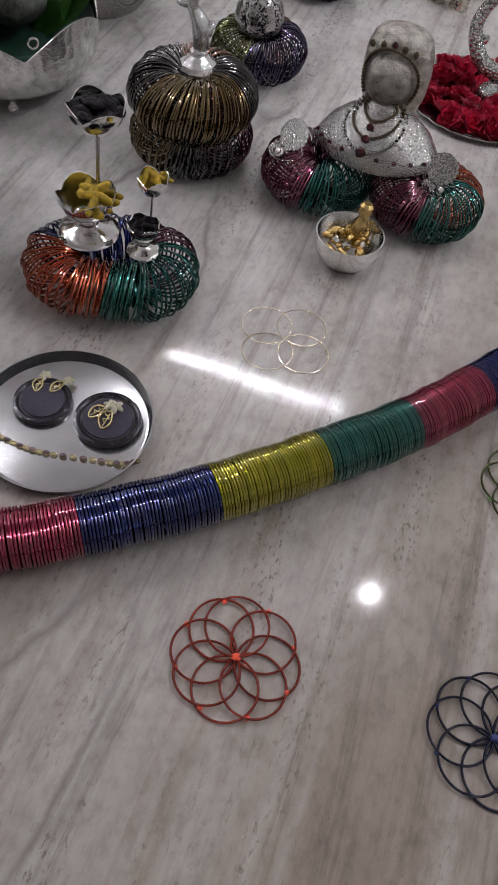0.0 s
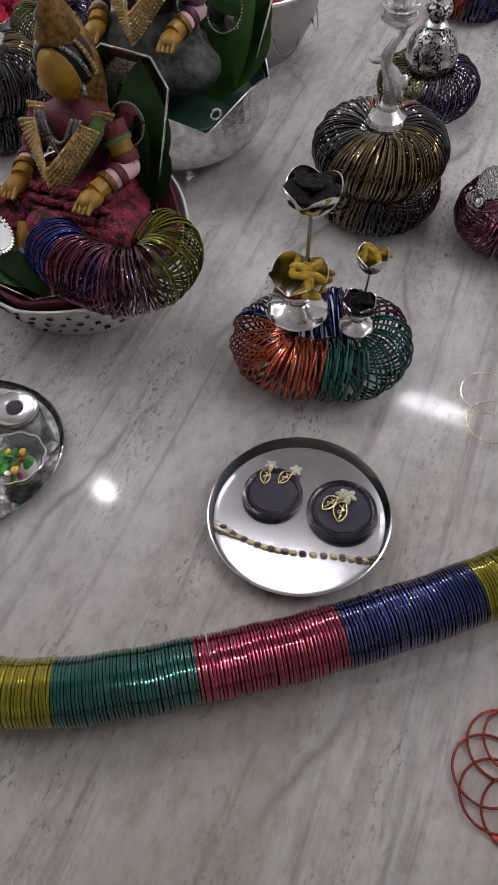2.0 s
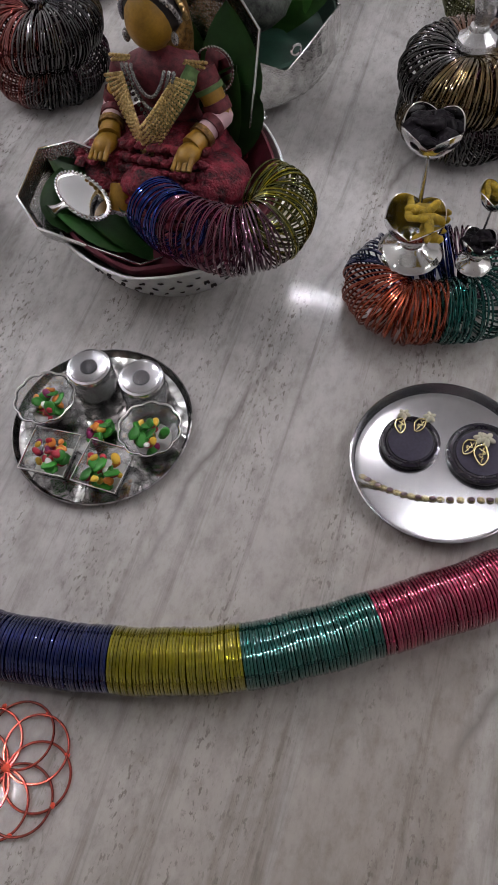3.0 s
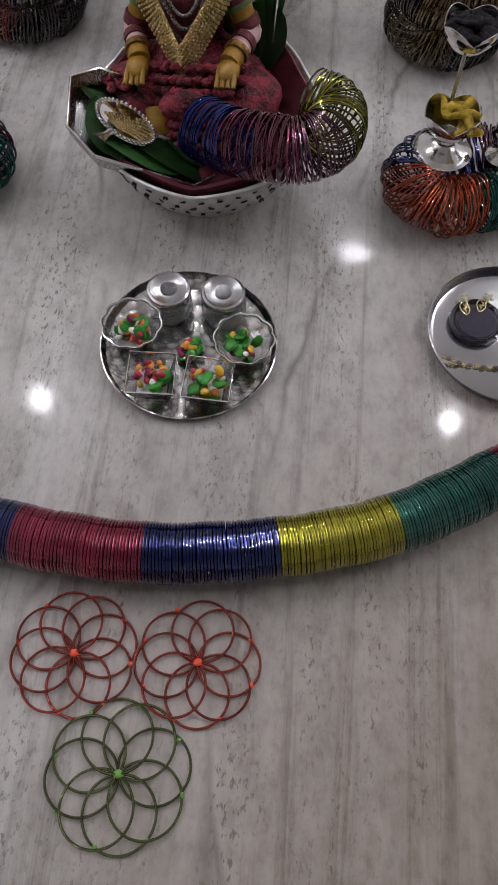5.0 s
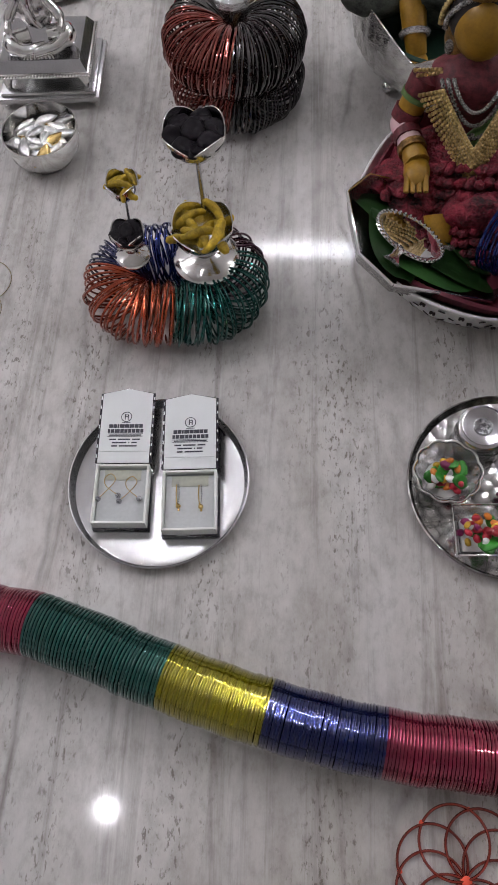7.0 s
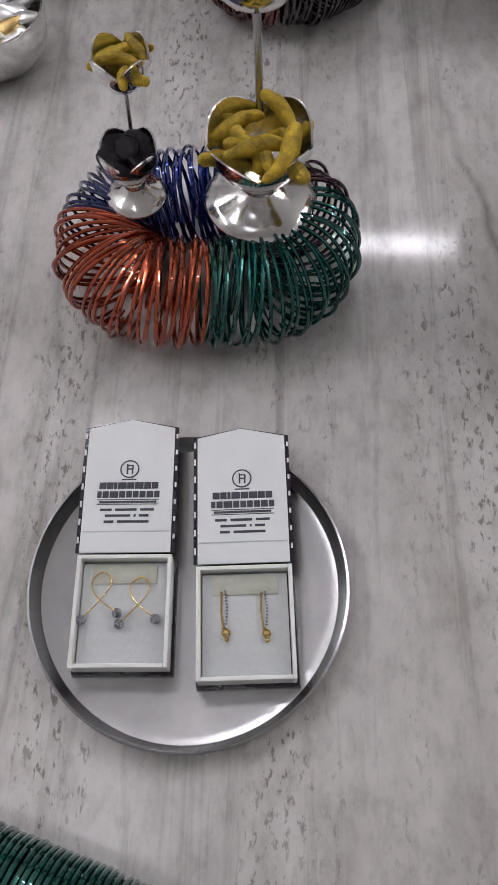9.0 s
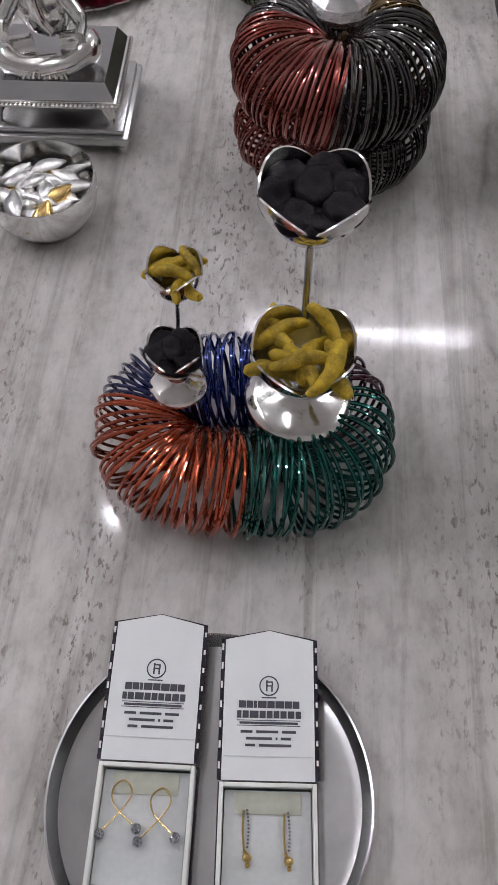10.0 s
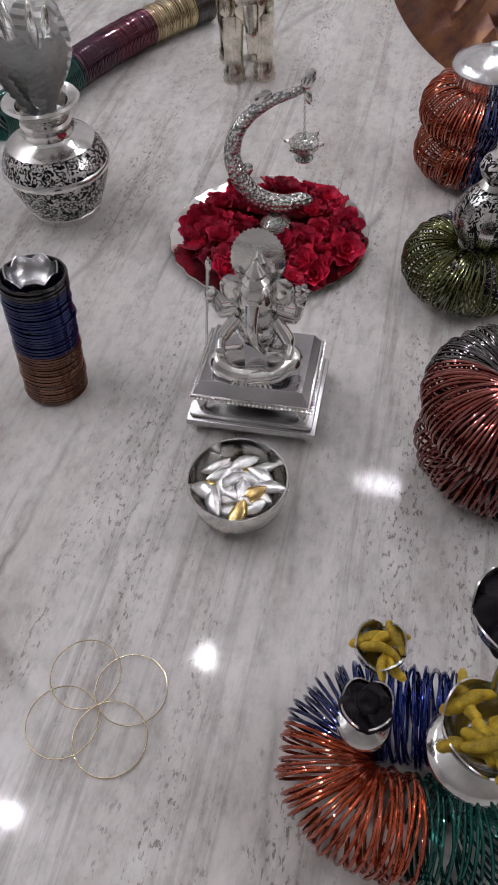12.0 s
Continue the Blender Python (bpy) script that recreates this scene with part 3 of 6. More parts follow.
def two_tier_cup(at, s, lower, upper, lean, label, height, tall=1.0):
    """Silver stand: foot, lower cup, thin stem and upper cup."""
    ob = thing("two_tier_cup", at, label, "cup", "silver cups on the cushions")
    part("foot", lathe([(0, 0), (0.041 * s, 0), (0.0425 * s, 0.0015 * s), (0.041 * s, 0.0045 * s), (0.034 * s, 0.008 * s), (0.021 * s, 0.0115 * s), (0.0145 * s, 0.017 * s), (0.0145 * s, 0.022 * s), (0.018 * s, 0.027 * s), (0.017 * s, 0.0295 * s), (0, 0.030 * s)], 48), SILVER, ob, at=Matrix.Diagonal((1, 1, tall, 1)))
    low_z, top_z = 0.028 * s * tall, height - 0.034 * s * tall
    part("lower_cup", moved(petal_cup(0.038 * s, 0.036 * s * tall, 4), Matrix.Translation((0, 0, low_z))), SILVER, ob)
    dx, dy = lean
    part("stem", sweep(spline([(0, 0.034 * s, low_z + 0.02 * s), (dx * 0.4, 0.036 * s, low_z + 0.045 * s), (dx, dy, top_z + 0.003)], 8), 0.0028 * s, 10), BRUSHED, ob)
    part("upper_cup", moved(petal_cup(0.036 * s, 0.036 * s * tall, 4), Matrix.Translation((dx, dy, top_z))), SILVER, ob)
    cx = {"lower": (0, 0, low_z + 0.024 * s * tall), "upper": (dx, dy, top_z + 0.024 * s * tall)}
    for where, what in (("lower", lower), ("upper", upper)):
        x, y, z = cx[where]
        rnd = random.Random(int(1000 * s) + len(where) + int(100 * abs(at.translation.x)))
        if what == "roots":
            n = 11 if s > 0.8 else 7
            for k in range(n):
                m = at @ pose(x + rnd.uniform(-0.022, 0.022) * s, y + rnd.uniform(-0.022, 0.022) * s, z + 0.0017 * s * k - 0.004 * s, rnd.uniform(-14, 14), rnd.uniform(-14, 14), k * 67 + rnd.uniform(-25, 25)) @ Matrix.Scale(0.95 * s ** 0.75 * rnd.uniform(0.85, 1.1), 4)
                o = new("turmeric_root", ROOTS[k % 4])
                o.matrix_basis = m
                tagged(o, "knobbly dried yellow turmeric root heaped in a silver cup", "turmeric", "turmeric roots")
        else:
            n = 13 if s > 0.8 else 7
            for k in range(n):
                a = k * 2.4
                rr = (0.0, 0.015, 0.023)[0 if k == n - 1 else (1 if k % 3 == 0 else 2)] * s
                m = at @ pose(x + rr * math.cos(a), y + rr * math.sin(a), z + (0.010 if rr < 0.01 else 0.006 - 0.15 * rr) * s + rnd.uniform(-0.002, 0.002), rnd.uniform(-25, 25), rnd.uniform(-25, 25), rnd.uniform(0, 360)) @ Matrix.Scale(1.0 * s ** 0.4, 4)
                o = new("black_seed", SEEDS[k % 3])
                o.matrix_basis = m
                tagged(o, "wrinkled black dried seed pod in a silver cup", "seed", "black seeds")
    return ob


BIG_CUP = "tall silver two-tier cup holding turmeric below and black seeds above"
SMALL_CUP = "small silver two-tier cup holding black seeds below and turmeric above"
CUSHION = 0.0625
two_tier_cup(pose(-0.8147, 1.016, CUSHION), 0.90, "roots", "seeds", (-0.001, 0.038), BIG_CUP, 0.150)
two_tier_cup(pose(-0.899, 1.019, CUSHION), 0.50, "seeds", "roots", (0.002, 0.022), SMALL_CUP, 0.094, 1.35)
two_tier_cup(pose(-0.2015, 1.0525, CUSHION), 0.90, "roots", "seeds", (0.001, 0.036), BIG_CUP, 0.147)
two_tier_cup(pose(-0.128, 1.050, CUSHION), 0.50, "seeds", "roots", (0.005, 0.016), SMALL_CUP, 0.094, 1.25)


# ---- jewel boxes on the left plate ----
def bars(parent, rows, z, mat):
    for name, x, y, w, h in rows:
        part(name, block(w, h, 0.0003, at=pose(x, y, z)), mat, parent)


def jewel_box(at, kind):
    ob = thing("jewel_box", at, "open white cardboard jewel box with black back, holding " + ("hoop earrings" if kind == 0 else "drop earrings"), "jewel box", "jewel boxes")
    w, d, h = 0.0568, 0.0660, 0.019
    part("base", block(w + 0.003, d + 0.003, 0.0025, 0.0005), BLACK, ob, "black card base")
    part("tray_floor", block(w - 0.006, d - 0.006, 0.0095, 0.0008, pose(0, -0.0005, 0.003)), PAD, ob, "soft pale grey padded insert")
    # thin strip on the pad; its darker colour paints the shade of a notch
    part("tray_notch", block(w - 0.018, 0.012, 0.0006, 0.0002, pose(0, d / 2 - 0.0105, 0.0128)), material("pad_shade", (0.42, 0.43, 0.36), 0.9, grain=0.08, scale=200), ob)
    t = 0.0024
    for name, x, y, ww, dd in (("side_wall", -w / 2 + t / 2, 0, t, d), ("side_wall", w / 2 - t / 2, 0, t, d), ("front_wall", 0, -d / 2 + t / 2, w - 2 * t - 0.0002, t), ("back_wall", 0, d / 2 - t / 2, w - 2 * t - 0.0002, t)):
        part(name, block(ww, dd, h - 0.003, 0.0004, pose(x, y, 0.003)), LINEN, ob)
    # lid folded back over the plate's rim, with a pointed flap
    lid_at = pose(0, d / 2 + 0.001, h - 0.0012, 1.5)
    y0, y1, y2 = 0.0, 0.0815, 0.0875

    def flap(width, z, th, grow=0.0):
        bm = bmesh.new()
        hw = width / 2
        pts = [(-hw, y0), (hw, y0), (hw, y1 + grow), (0, y2 + grow), (-hw, y1 + grow)]
        lo = [bm.verts.new((x, y, z)) for x, y in pts]
        up = [bm.verts.new((x, y, z + th)) for x, y in pts]
        bm.faces.new(lo[::-1])
        bm.faces.new(up)
        for k in range(5):
            bm.faces.new((lo[k], lo[(k + 1) % 5], up[(k + 1) % 5], up[k]))
        bmesh.ops.recalc_face_normals(bm, faces=bm.faces)
        return bm
    lid = part("lid", flap(w + 0.003, 0, 0.0012, 0.0006), BLACK, ob, "black patterned lid back", at=lid_at)
    part("lining", flap(w - 0.002, 0.0013, 0.0008), CARD, lid, "white printed lining")
    part("fold", block(w - 0.004, 0.0006, 0.0003, at=pose(0, 0.013, 0.0022)), PAD, lid)
    for k in range(7):
        part("edge_mark", block(0.0012, 0.003, 0.0002, at=pose((w + 0.0012) / 2, 0.010 + 0.011 * k, 0.0013)), CARD, lid, "white edge pattern")
        part("edge_mark", block(0.0012, 0.004, 0.0002, at=pose(-(w + 0.0012) / 2, 0.008 + 0.0115 * k, 0.0013)), CARD, lid, "white edge pattern")
    # print as plain marks
    zz = 0.00215
    part("printed_ring", moved(torus(0.0056, 0.00045, 32, 5), pose(0, 0.0535, zz, 90)), INK, lid)
    rows = [("printed_mark", -0.0014, 0.0535, 0.0010, 0.0066), ("printed_mark", 0.0006, 0.0558, 0.0034, 0.0008), ("printed_mark", 0.0020, 0.0547, 0.0009, 0.0022), ("printed_mark", 0.0006, 0.0535, 0.0034, 0.0008), ("printed_mark", 0.0018, 0.0516, 0.0010, 0.0030)]
    rows += [("printed_line", 0, 0.0465, 0.009, 0.0007)]
    x = -0.0185
    for ww in (0.0050, 0.0046, 0.0026, 0.0060, 0.0052, 0.0060, 0.0050, 0.0048):
        rows.append(("printed_bar", x + ww / 2, 0.0425, ww - 0.0007, 0.0042))
        x += ww * 0.945
    x = -0.0195
    for ww in (0.0034, 0.0044, 0.0060, 0.0044, 0.0042, 0.0042, 0.0044, 0.0048, 0.0040):
        rows.append(("printed_bar", x + ww / 2, 0.0367, ww - 0.0007, 0.0042))
        x += ww * 0.985
    rows += [("printed_line", 0, 0.0333, 0.038, 0.0004), ("printed_line", 0, 0.0318, 0.035, 0.0013), ("printed_line", 0, 0.0303, 0.038, 0.0004)]
    for yy, words_in_row in ((0.0268, (0.006, 0.011, 0.007)), (0.0230, (0.013, 0.001, 0.005)), (0.0192, (0.005, 0.016))):
        x = -(sum(words_in_row) + 0.0016 * (len(words_in_row) - 1)) * 0.62
        for ww in words_in_row:
            rows.append(("printed_line", x + ww * 0.62, yy, ww * 1.2, 0.0015))
            x += ww * 1.24 + 0.0018
    bars(lid, rows, zz, INK)
    return ob


jewel_box(pose(-0.891, 0.7447, 0.0035, 0, 0, 1.5), 0)
jewel_box(pose(-0.8185, 0.7395, 0.0035, 0, 0, 3.0), 1)
EAR_Z = 0.0035 + 0.0128
STUD = material("glitter_ball", (0.5, 0.5, 0.54), 0.25, 1.0, grain=0.8, scale=700, bump=1.0)
for x, y, turn in ((-0.9045, 0.7545, 0), (-0.8815, 0.752, -2)):
    e = thing("earring", pose(x, y, EAR_Z, 0, 0, turn), "gold wire loop earring with two glittering ball ends", "earring", "loop earrings")
    loop = spline([(0.0105, -0.011, 0.003), (-0.003, -0.001, 0.0015), (-0.006, 0.008, 0.0012), (0, 0.0135, 0.0012), (0.0055, 0.008, 0.0012), (0.002, -0.001, 0.0024), (-0.0095, -0.015, 0.003)], 40)
    part("wire", sweep(loop, 0.00045, 6), GOLD, e)
    for bx, by in ((0.0108, -0.0115), (-0.0098, -0.0158)):
        part("ball", ball(0.0031, 2, at=pose(bx, by, 0.0031)), STUD, e, "silver glitter ball")
for x, y in ((-0.831, 0.7465), (-0.8075, 0.7465)):
    e = thing("earring", pose(x, y, EAR_Z, 0, 0, 4), "gold hoop earring with a row of stones and gold drop", "earring", "drop earrings")
    part("hoop", sweep(spline([(-0.0015, 0.011, 0.001), (-0.002, 0, 0.0012), (-0.001, -0.011, 0.0012)], 12), 0.0006, 6), GOLD, e)
    sm = mesh_of(ball(0.0008, 1), "stone", STUD)
    for k in range(11):
        shared("stone", sm, e, pose(0.0006 + 0.0008 * math.sin(k * 0.3), 0.011 - 0.0019 * k, 0.0012))
    part("drop", join(ball(0.0028, 2, at=pose(0.0005, -0.0135, 0.0026)), ball(0.0014, 2, at=pose(0.0008, -0.0172, 0.0016)), ball(0.0014, 1, at=pose(-0.0008, -0.0105, 0.0016))), GOLD, e)


# ---- jewellery on the right plate ----
def jewel_disc(at, r):
    ob = thing("display_disc", at, "round black jewellery pad with raised rim", "display pad", "black jewellery pads")
    part("rim", lathe([(0, 0), (r * 0.97, 0), (r, 0.003), (r * 0.98, 0.0065), (r * 0.9, 0.0075), (r * 0.82, 0.0062), (r * 0.8, 0.005), (0, 0.005)], 64), BLACK, ob)
    part("pad", lathe([(0, 0.0052), (r * 0.72, 0.0052), (r * 0.73, 0.0060), (r * 0.70, 0.0063), (0, 0.0063)], 64), VELVET, ob, "dull dark velvet centre")


jewel_disc(pose(-0.1525, 0.834, 0.0025), 0.0325)
jewel_disc(pose(-0.0767, 0.8391, 0.0025), 0.0375)
PEARL = material("pearl", (0.50, 0.48, 0.36), 0.25, coat=0.5)


def leaf_drop(name, at, s, label, group=""):
    ob = thing(name, at, label, "jewellery", group)
    frame_pts = spline([(0, 0, 0.001), (-0.006, -0.006, 0.001), (-0.005, -0.014, 0.001), (0.003, -0.021, 0.001), (0.006, -0.012, 0.001), (0, 0, 0.001)], 24)
    bm = join(sweep([p * s for p in frame_pts], 0.0011 * s, 6),
              sweep([p * s for p in spline([(-0.003, -0.006, 0.0012), (0.003, -0.009, 0.0012), (-0.002, -0.012, 0.0012), (0.003, -0.015, 0.0012)], 14)], 0.0008 * s, 5),
              sweep([p * s for p in spline([(0.0, -0.004, 0.0012), (0.001, -0.011, 0.0012), (0.002, -0.019, 0.0012)], 6)], 0.0007 * s, 5))
    part("openwork_leaf", bm, PALE_GOLD, ob)
    pm = mesh_of(ball(0.0032 * s, 2, (1.3, 0.8, 0.6)), "petal", PEARL)
    for k in range(5):
        a = k * 2 * math.pi / 5
        shared("petal", pm, ob, pose(0.004 * s * math.cos(a), (0.005 + 0.004 * math.sin(a)) * s, 0.002 * s, 0, 20, math.degrees(a)))
    return ob


leaf_drop("pendant", pose(-0.0756, 0.8491, 0.0093, 0, 0, -8), 1.25, "gold openwork leaf pendant with pearl flower", "leaf pendants")
leaf_drop("pendant", pose(-0.0844, 0.851, 0.0093, 0, 0, -38), 1.05, "smaller gold openwork leaf pendant with pearl flower", "leaf pendants")
leaf_drop("earring", pose(-0.166, 0.8604, 0.0093, 0, 0, -5), 0.95, "small gold leaf earring with pearl flower", "leaf earrings")
leaf_drop("earring", pose(-0.1408, 0.8645, 0.0093, 0, 0, -35), 0.95, "small gold leaf earring with pearl flower", "leaf earrings")
brace = thing("bracelet", pose(-0.1091, 0.7823, 0.0025), "gold link bracelet with dark stones and pink enamel", "bracelet")
link_a = mesh_of(join(moved(torus(0.0036, 0.0008, 16, 5), pose(0, 0, 0.001, 90)), ball(0.0024, 1, (1, 1, 0.5), pose(0, 0, 0.0012))), "link", PALE_GOLD)
link_b = mesh_of(ball(0.0030, 2, (1.2, 0.8, 0.5), pose(0, 0, 0.0014)), "stone", material("dark_stone", (0.22, 0.15, 0.17), 0.15, 0.5, coat=0.6))
curve = spline([(-0.0835, -0.004, 0.006), (-0.06, -0.008, 0), (-0.03, -0.010, 0), (0, -0.006, 0), (0.04, 0.004, 0), (0.072, 0.011, 0.0015), (0.086, 0.016, 0.008)], 24)
for k, p in enumerate(curve):
    shared("link", link_a, brace, Matrix.Translation(p) @ Matrix.Diagonal((0.95, 0.75, 0.8, 1)))
    if k % 2:
        shared("stone", link_b, brace, Matrix.Translation(p + Vector((0, 0, 0.0008))) @ pose(0, 0, 0, 0, 0, 15))

# ---- sweets plate ----
SWEET = [material("sweet_" + n, c, 0.35, coat=0.4, spread=0.2) for n, c in (("green", (0.03, 0.22, 0.02)), ("red", (0.35, 0.015, 0.03)), ("yellow", (0.62, 0.38, 0.03)), ("orange", (0.62, 0.20, 0.03)), ("white", (0.75, 0.75, 0.72)), ("purple", (0.20, 0.01, 0.08)))]
SWEET_MESH = [mesh_of(ball(0.0062, 2, (1.5, 1.0, 0.22), rough=0.4, freq=200) if k == 0 else ball(0.0043, 2, (1.2, 0.95, 0.75), rough=0.3, freq=260), "sweet", m) for k, m in enumerate(SWEET)]


def fill(at, spread, count, seed, weights=(5, 3, 2, 2, 1, 1)):
    rnd = random.Random(seed)
    bag = [i for i, n in enumerate(weights) for _ in range(n)]
    for k in range(count):
        o = new("candied_fruit", SWEET_MESH[rnd.choice(bag)])
        a, r = rnd.uniform(0, 6.28), spread * math.sqrt(rnd.random())
        o.matrix_basis = at @ pose(r * math.cos(a), r * math.sin(a), 0.004 + 0.0006 * k, rnd.uniform(-40, 40), rnd.uniform(-40, 40), rnd.uniform(0, 360)) @ Matrix.Scale(rnd.uniform(0.75, 1.25), 4)
        tagged(o, "small bright candied fruit piece in a glass dish", "sweet", "candied fruit pieces")


def glass_bowl(x, y, seed):
    ob = thing("glass_bowl", pose(x, y, 0.0025) @ Matrix.Scale(0.92, 4), "clear fluted glass bowl with scalloped white-edged rim", "glass bowl", "glass bowls")
    flute = lambda a, r, z: (r * (1 + 0.07 * (z / 0.034) * abs(math.cos(5 * a))), z)
    part("bowl", vessel([(0.017, 0.0), (0.019, 0.002), (0.025, 0.012), (0.030, 0.024), (0.0345, 0.034)], 0.0016, 60, flute), GLASS, ob)
    pts = [(0.0353 * (1 + 0.07 * abs(math.cos(5 * a))) * math.cos(a), 0.0353 * (1 + 0.07 * abs(math.cos(5 * a))) * math.sin(a), 0.0348) for a in [2 * math.pi * k / 80 for k in range(81)]]
    part("rim", sweep(pts, 0.0014, 6, False), SILVER, ob, "bright rim")
    part("filling", lathe([(0, 0.003), (0.017, 0.003), (0.0225, 0.010), (0, 0.012)], 24), SWEET[4], ob, "white sugar base")
    fill(pose(x, y - 0.003, 0.011), 0.0175, 32, seed)


glass_bowl(-0.555, 0.7725, 3)
glass_bowl(-0.425, 0.764, 4)


def square_dish(x, y, seed, turn):
    at = pose(x, y, 0.0025, 0, 0, turn)
    ob = thing("square_glass_dish", at, "clear square glass dish with flared sides", "glass dish", "square glass dishes")
    bm = bmesh.new()
    t = 0.0016
    rows = []
    for half, z in ((0.019, 0.0), (0.027, 0.024), (0.027 - t, 0.024), (0.019 - t, t)):
        rows.append([bm.verts.new((sx * half, sy * half, z)) for sx, sy in ((-1, -1), (1, -1), (1, 1), (-1, 1))])
    for lo, hi in zip(rows, rows[1:]):
        for k in range(4):
            bm.faces.new((lo[k], lo[(k + 1) % 4], hi[(k + 1) % 4], hi[k]))
    bm.faces.new(rows[0][::-1])
    bm.faces.new(rows[3])
    bmesh.ops.recalc_face_normals(bm, faces=bm.faces)
    part("dish", bm, GLASS, ob)
    edge = [(sx * 0.0265, sy * 0.0265, 0.0243) for sx, sy in ((-1, -1), (1, -1), (1, 1), (-1, 1), (-1, -1))]
    part("rim", sweep(edge, 0.0010, 6), SILVER, ob, "bright rim")
    part("filling", block(0.034, 0.034, 0.004, 0.001, pose(0, 0, 0.0022)), SWEET[4], ob, "white sugar base")
    fill(at @ pose(0, -0.002, 0.005), 0.019, 36, seed)


square_dish(-0.5245, 0.7135, 5, 2)
square_dish(-0.4605, 0.712, 6, -3)
fill(pose(-0.4862, 0.7577, 0.003), 0.014, 20, 8)


def lidded_jar(x, y):
    ob = thing("spice_jar", pose(x, y, 0.0025) @ Matrix.Diagonal((0.9, 0.9, 0.76, 1)), "squat clear glass jar with pierced steel lid", "jar", "glass jars")
    ripple = lambda a, r, z: (r * (1 + 0.025 * math.cos(12 * a)), z)
    part("jar", vessel([(0.022, 0), (0.027, 0.003), (0.0295, 0.014), (0.029, 0.026), (0.026, 0.036), (0.025, 0.04)], 0.002, 48, ripple), GLASS, ob)
    lid = part("lid", lathe([(0, 0.040), (0.0275, 0.040), (0.0285, 0.042), (0.0285, 0.051), (0.0275, 0.0535), (0.0245, 0.0545), (0.023, 0.0535), (0, 0.0542)], 56), STEEL, ob, "polished steel lid")
    part("centre", lathe([(0, 0.0543), (0.010, 0.0543), (0.0105, 0.0550), (0, 0.0556)], 32), BLACK, lid, "dark centre")
    bead = mesh_of(ball(0.0011, 1), "bead", STEEL)
    for n, r in ((8, 0.0045), (14, 0.0075), (18, 0.0098)):
        for k in range(n):
            a = 2 * math.pi * k / n
            shared("bead", bead, lid, pose(r * math.cos(a), r * math.sin(a), 0.0557))


lidded_jar(-0.518, 0.8185)
lidded_jar(-0.4545, 0.8193)


# ---- pierced basket with seated doll ----
def basket_rise(a):
    return 0.03 * max(0.0, math.sin(a)) ** 1.5 + 0.006 * abs(math.cos(3 * a))


BX, BY = -0.503, 1.066
basket = thing("pierced_basket", pose(BX, BY, 0), "round pierced silver basket with scalloped rim and cut-outs painted dark", "basket")
R_LO, R_HI, B_H = 0.100, 0.143, 0.080


def basket_wave(a, r, z):
    return r, z + (basket_rise(a) * max(0, z - 0.01) / (B_H - 0.01))


part("bowl", vessel([(R_LO, 0.004), (0.113, 0.020), (0.126, 0.046), (0.137, 0.070), (R_HI, B_H)], 0.002, 96, basket_wave), SATIN, basket)
rim_pts = [(R_HI * math.cos(a), R_HI * math.sin(a), B_H + basket_rise(a)) for a in [2 * math.pi * k / 120 for k in range(121)]]
part("rim", sweep(rim_pts, 0.0022, 8, False), SATIN, basket)
part("foot_ring", moved(torus(R_LO - 0.004, 0.004, 64, 8), pose(0, 0, 0.004, 90)), SATIN, basket)
# solid dark hearts: the shade in the cut-outs is put into their colour
heart = bmesh.new()
hp = [(0, -0.005), (0.0042, 0.0005), (0.004, 0.0036), (0.002, 0.0044), (0, 0.0025), (-0.002, 0.0044), (-0.004, 0.0036), (-0.0042, 0.0005)]
hl = [heart.verts.new((x, 0, z)) for x, z in hp]
hu = [heart.verts.new((x, -0.0012, z)) for x, z in hp]
heart.faces.new(hl)
heart.faces.new(hu[::-1])
for k in range(8):
    heart.faces.new((hl[k], hl[(k + 1) % 8], hu[(k + 1) % 8], hu[k]))
bmesh.ops.recalc_face_normals(heart, faces=heart.faces)
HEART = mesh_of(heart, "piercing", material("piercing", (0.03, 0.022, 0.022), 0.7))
# pale spots on the inside: light through the cut-outs, put into colour
PALE = mesh_of(moved(ball(0.004, 1, (1, 0.3, 1.1)), Matrix.Identity(4)), "piercing", material("painted_pale_piercing", (0.5, 0.48, 0.46), 0.5))
rnd = random.Random(12)
for row, u in enumerate((0.30, 0.52, 0.74)):
    for k in range(38):
        a = 2 * math.pi * (k + 0.5 * (row % 2)) / 38
        prof = [(0.004, R_LO), (0.020, 0.113), (0.046, 0.126), (0.070, 0.137), (B_H, R_HI)]
        z = 0.004 + (B_H - 0.004) * u
        r = np.interp(z, [p[0] for p in prof], [p[1] for p in prof])
        zz = z + basket_rise(a) * max(0, z - 0.01) / (B_H - 0.01)
        m = pose((r + 0.0003) * math.cos(a), (r + 0.0003) * math.sin(a), zz, 0, 0, math.degrees(a) + 90) @ pose(0, 0, 0, 32, rnd.choice((0, 180, 25, -25)), 0) @ Matrix.Scale(rnd.uniform(0.6, 1.0), 4)
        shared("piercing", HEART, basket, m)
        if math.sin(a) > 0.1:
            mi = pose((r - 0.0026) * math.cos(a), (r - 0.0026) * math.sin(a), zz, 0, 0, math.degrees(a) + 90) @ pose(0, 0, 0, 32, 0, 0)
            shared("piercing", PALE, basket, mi)
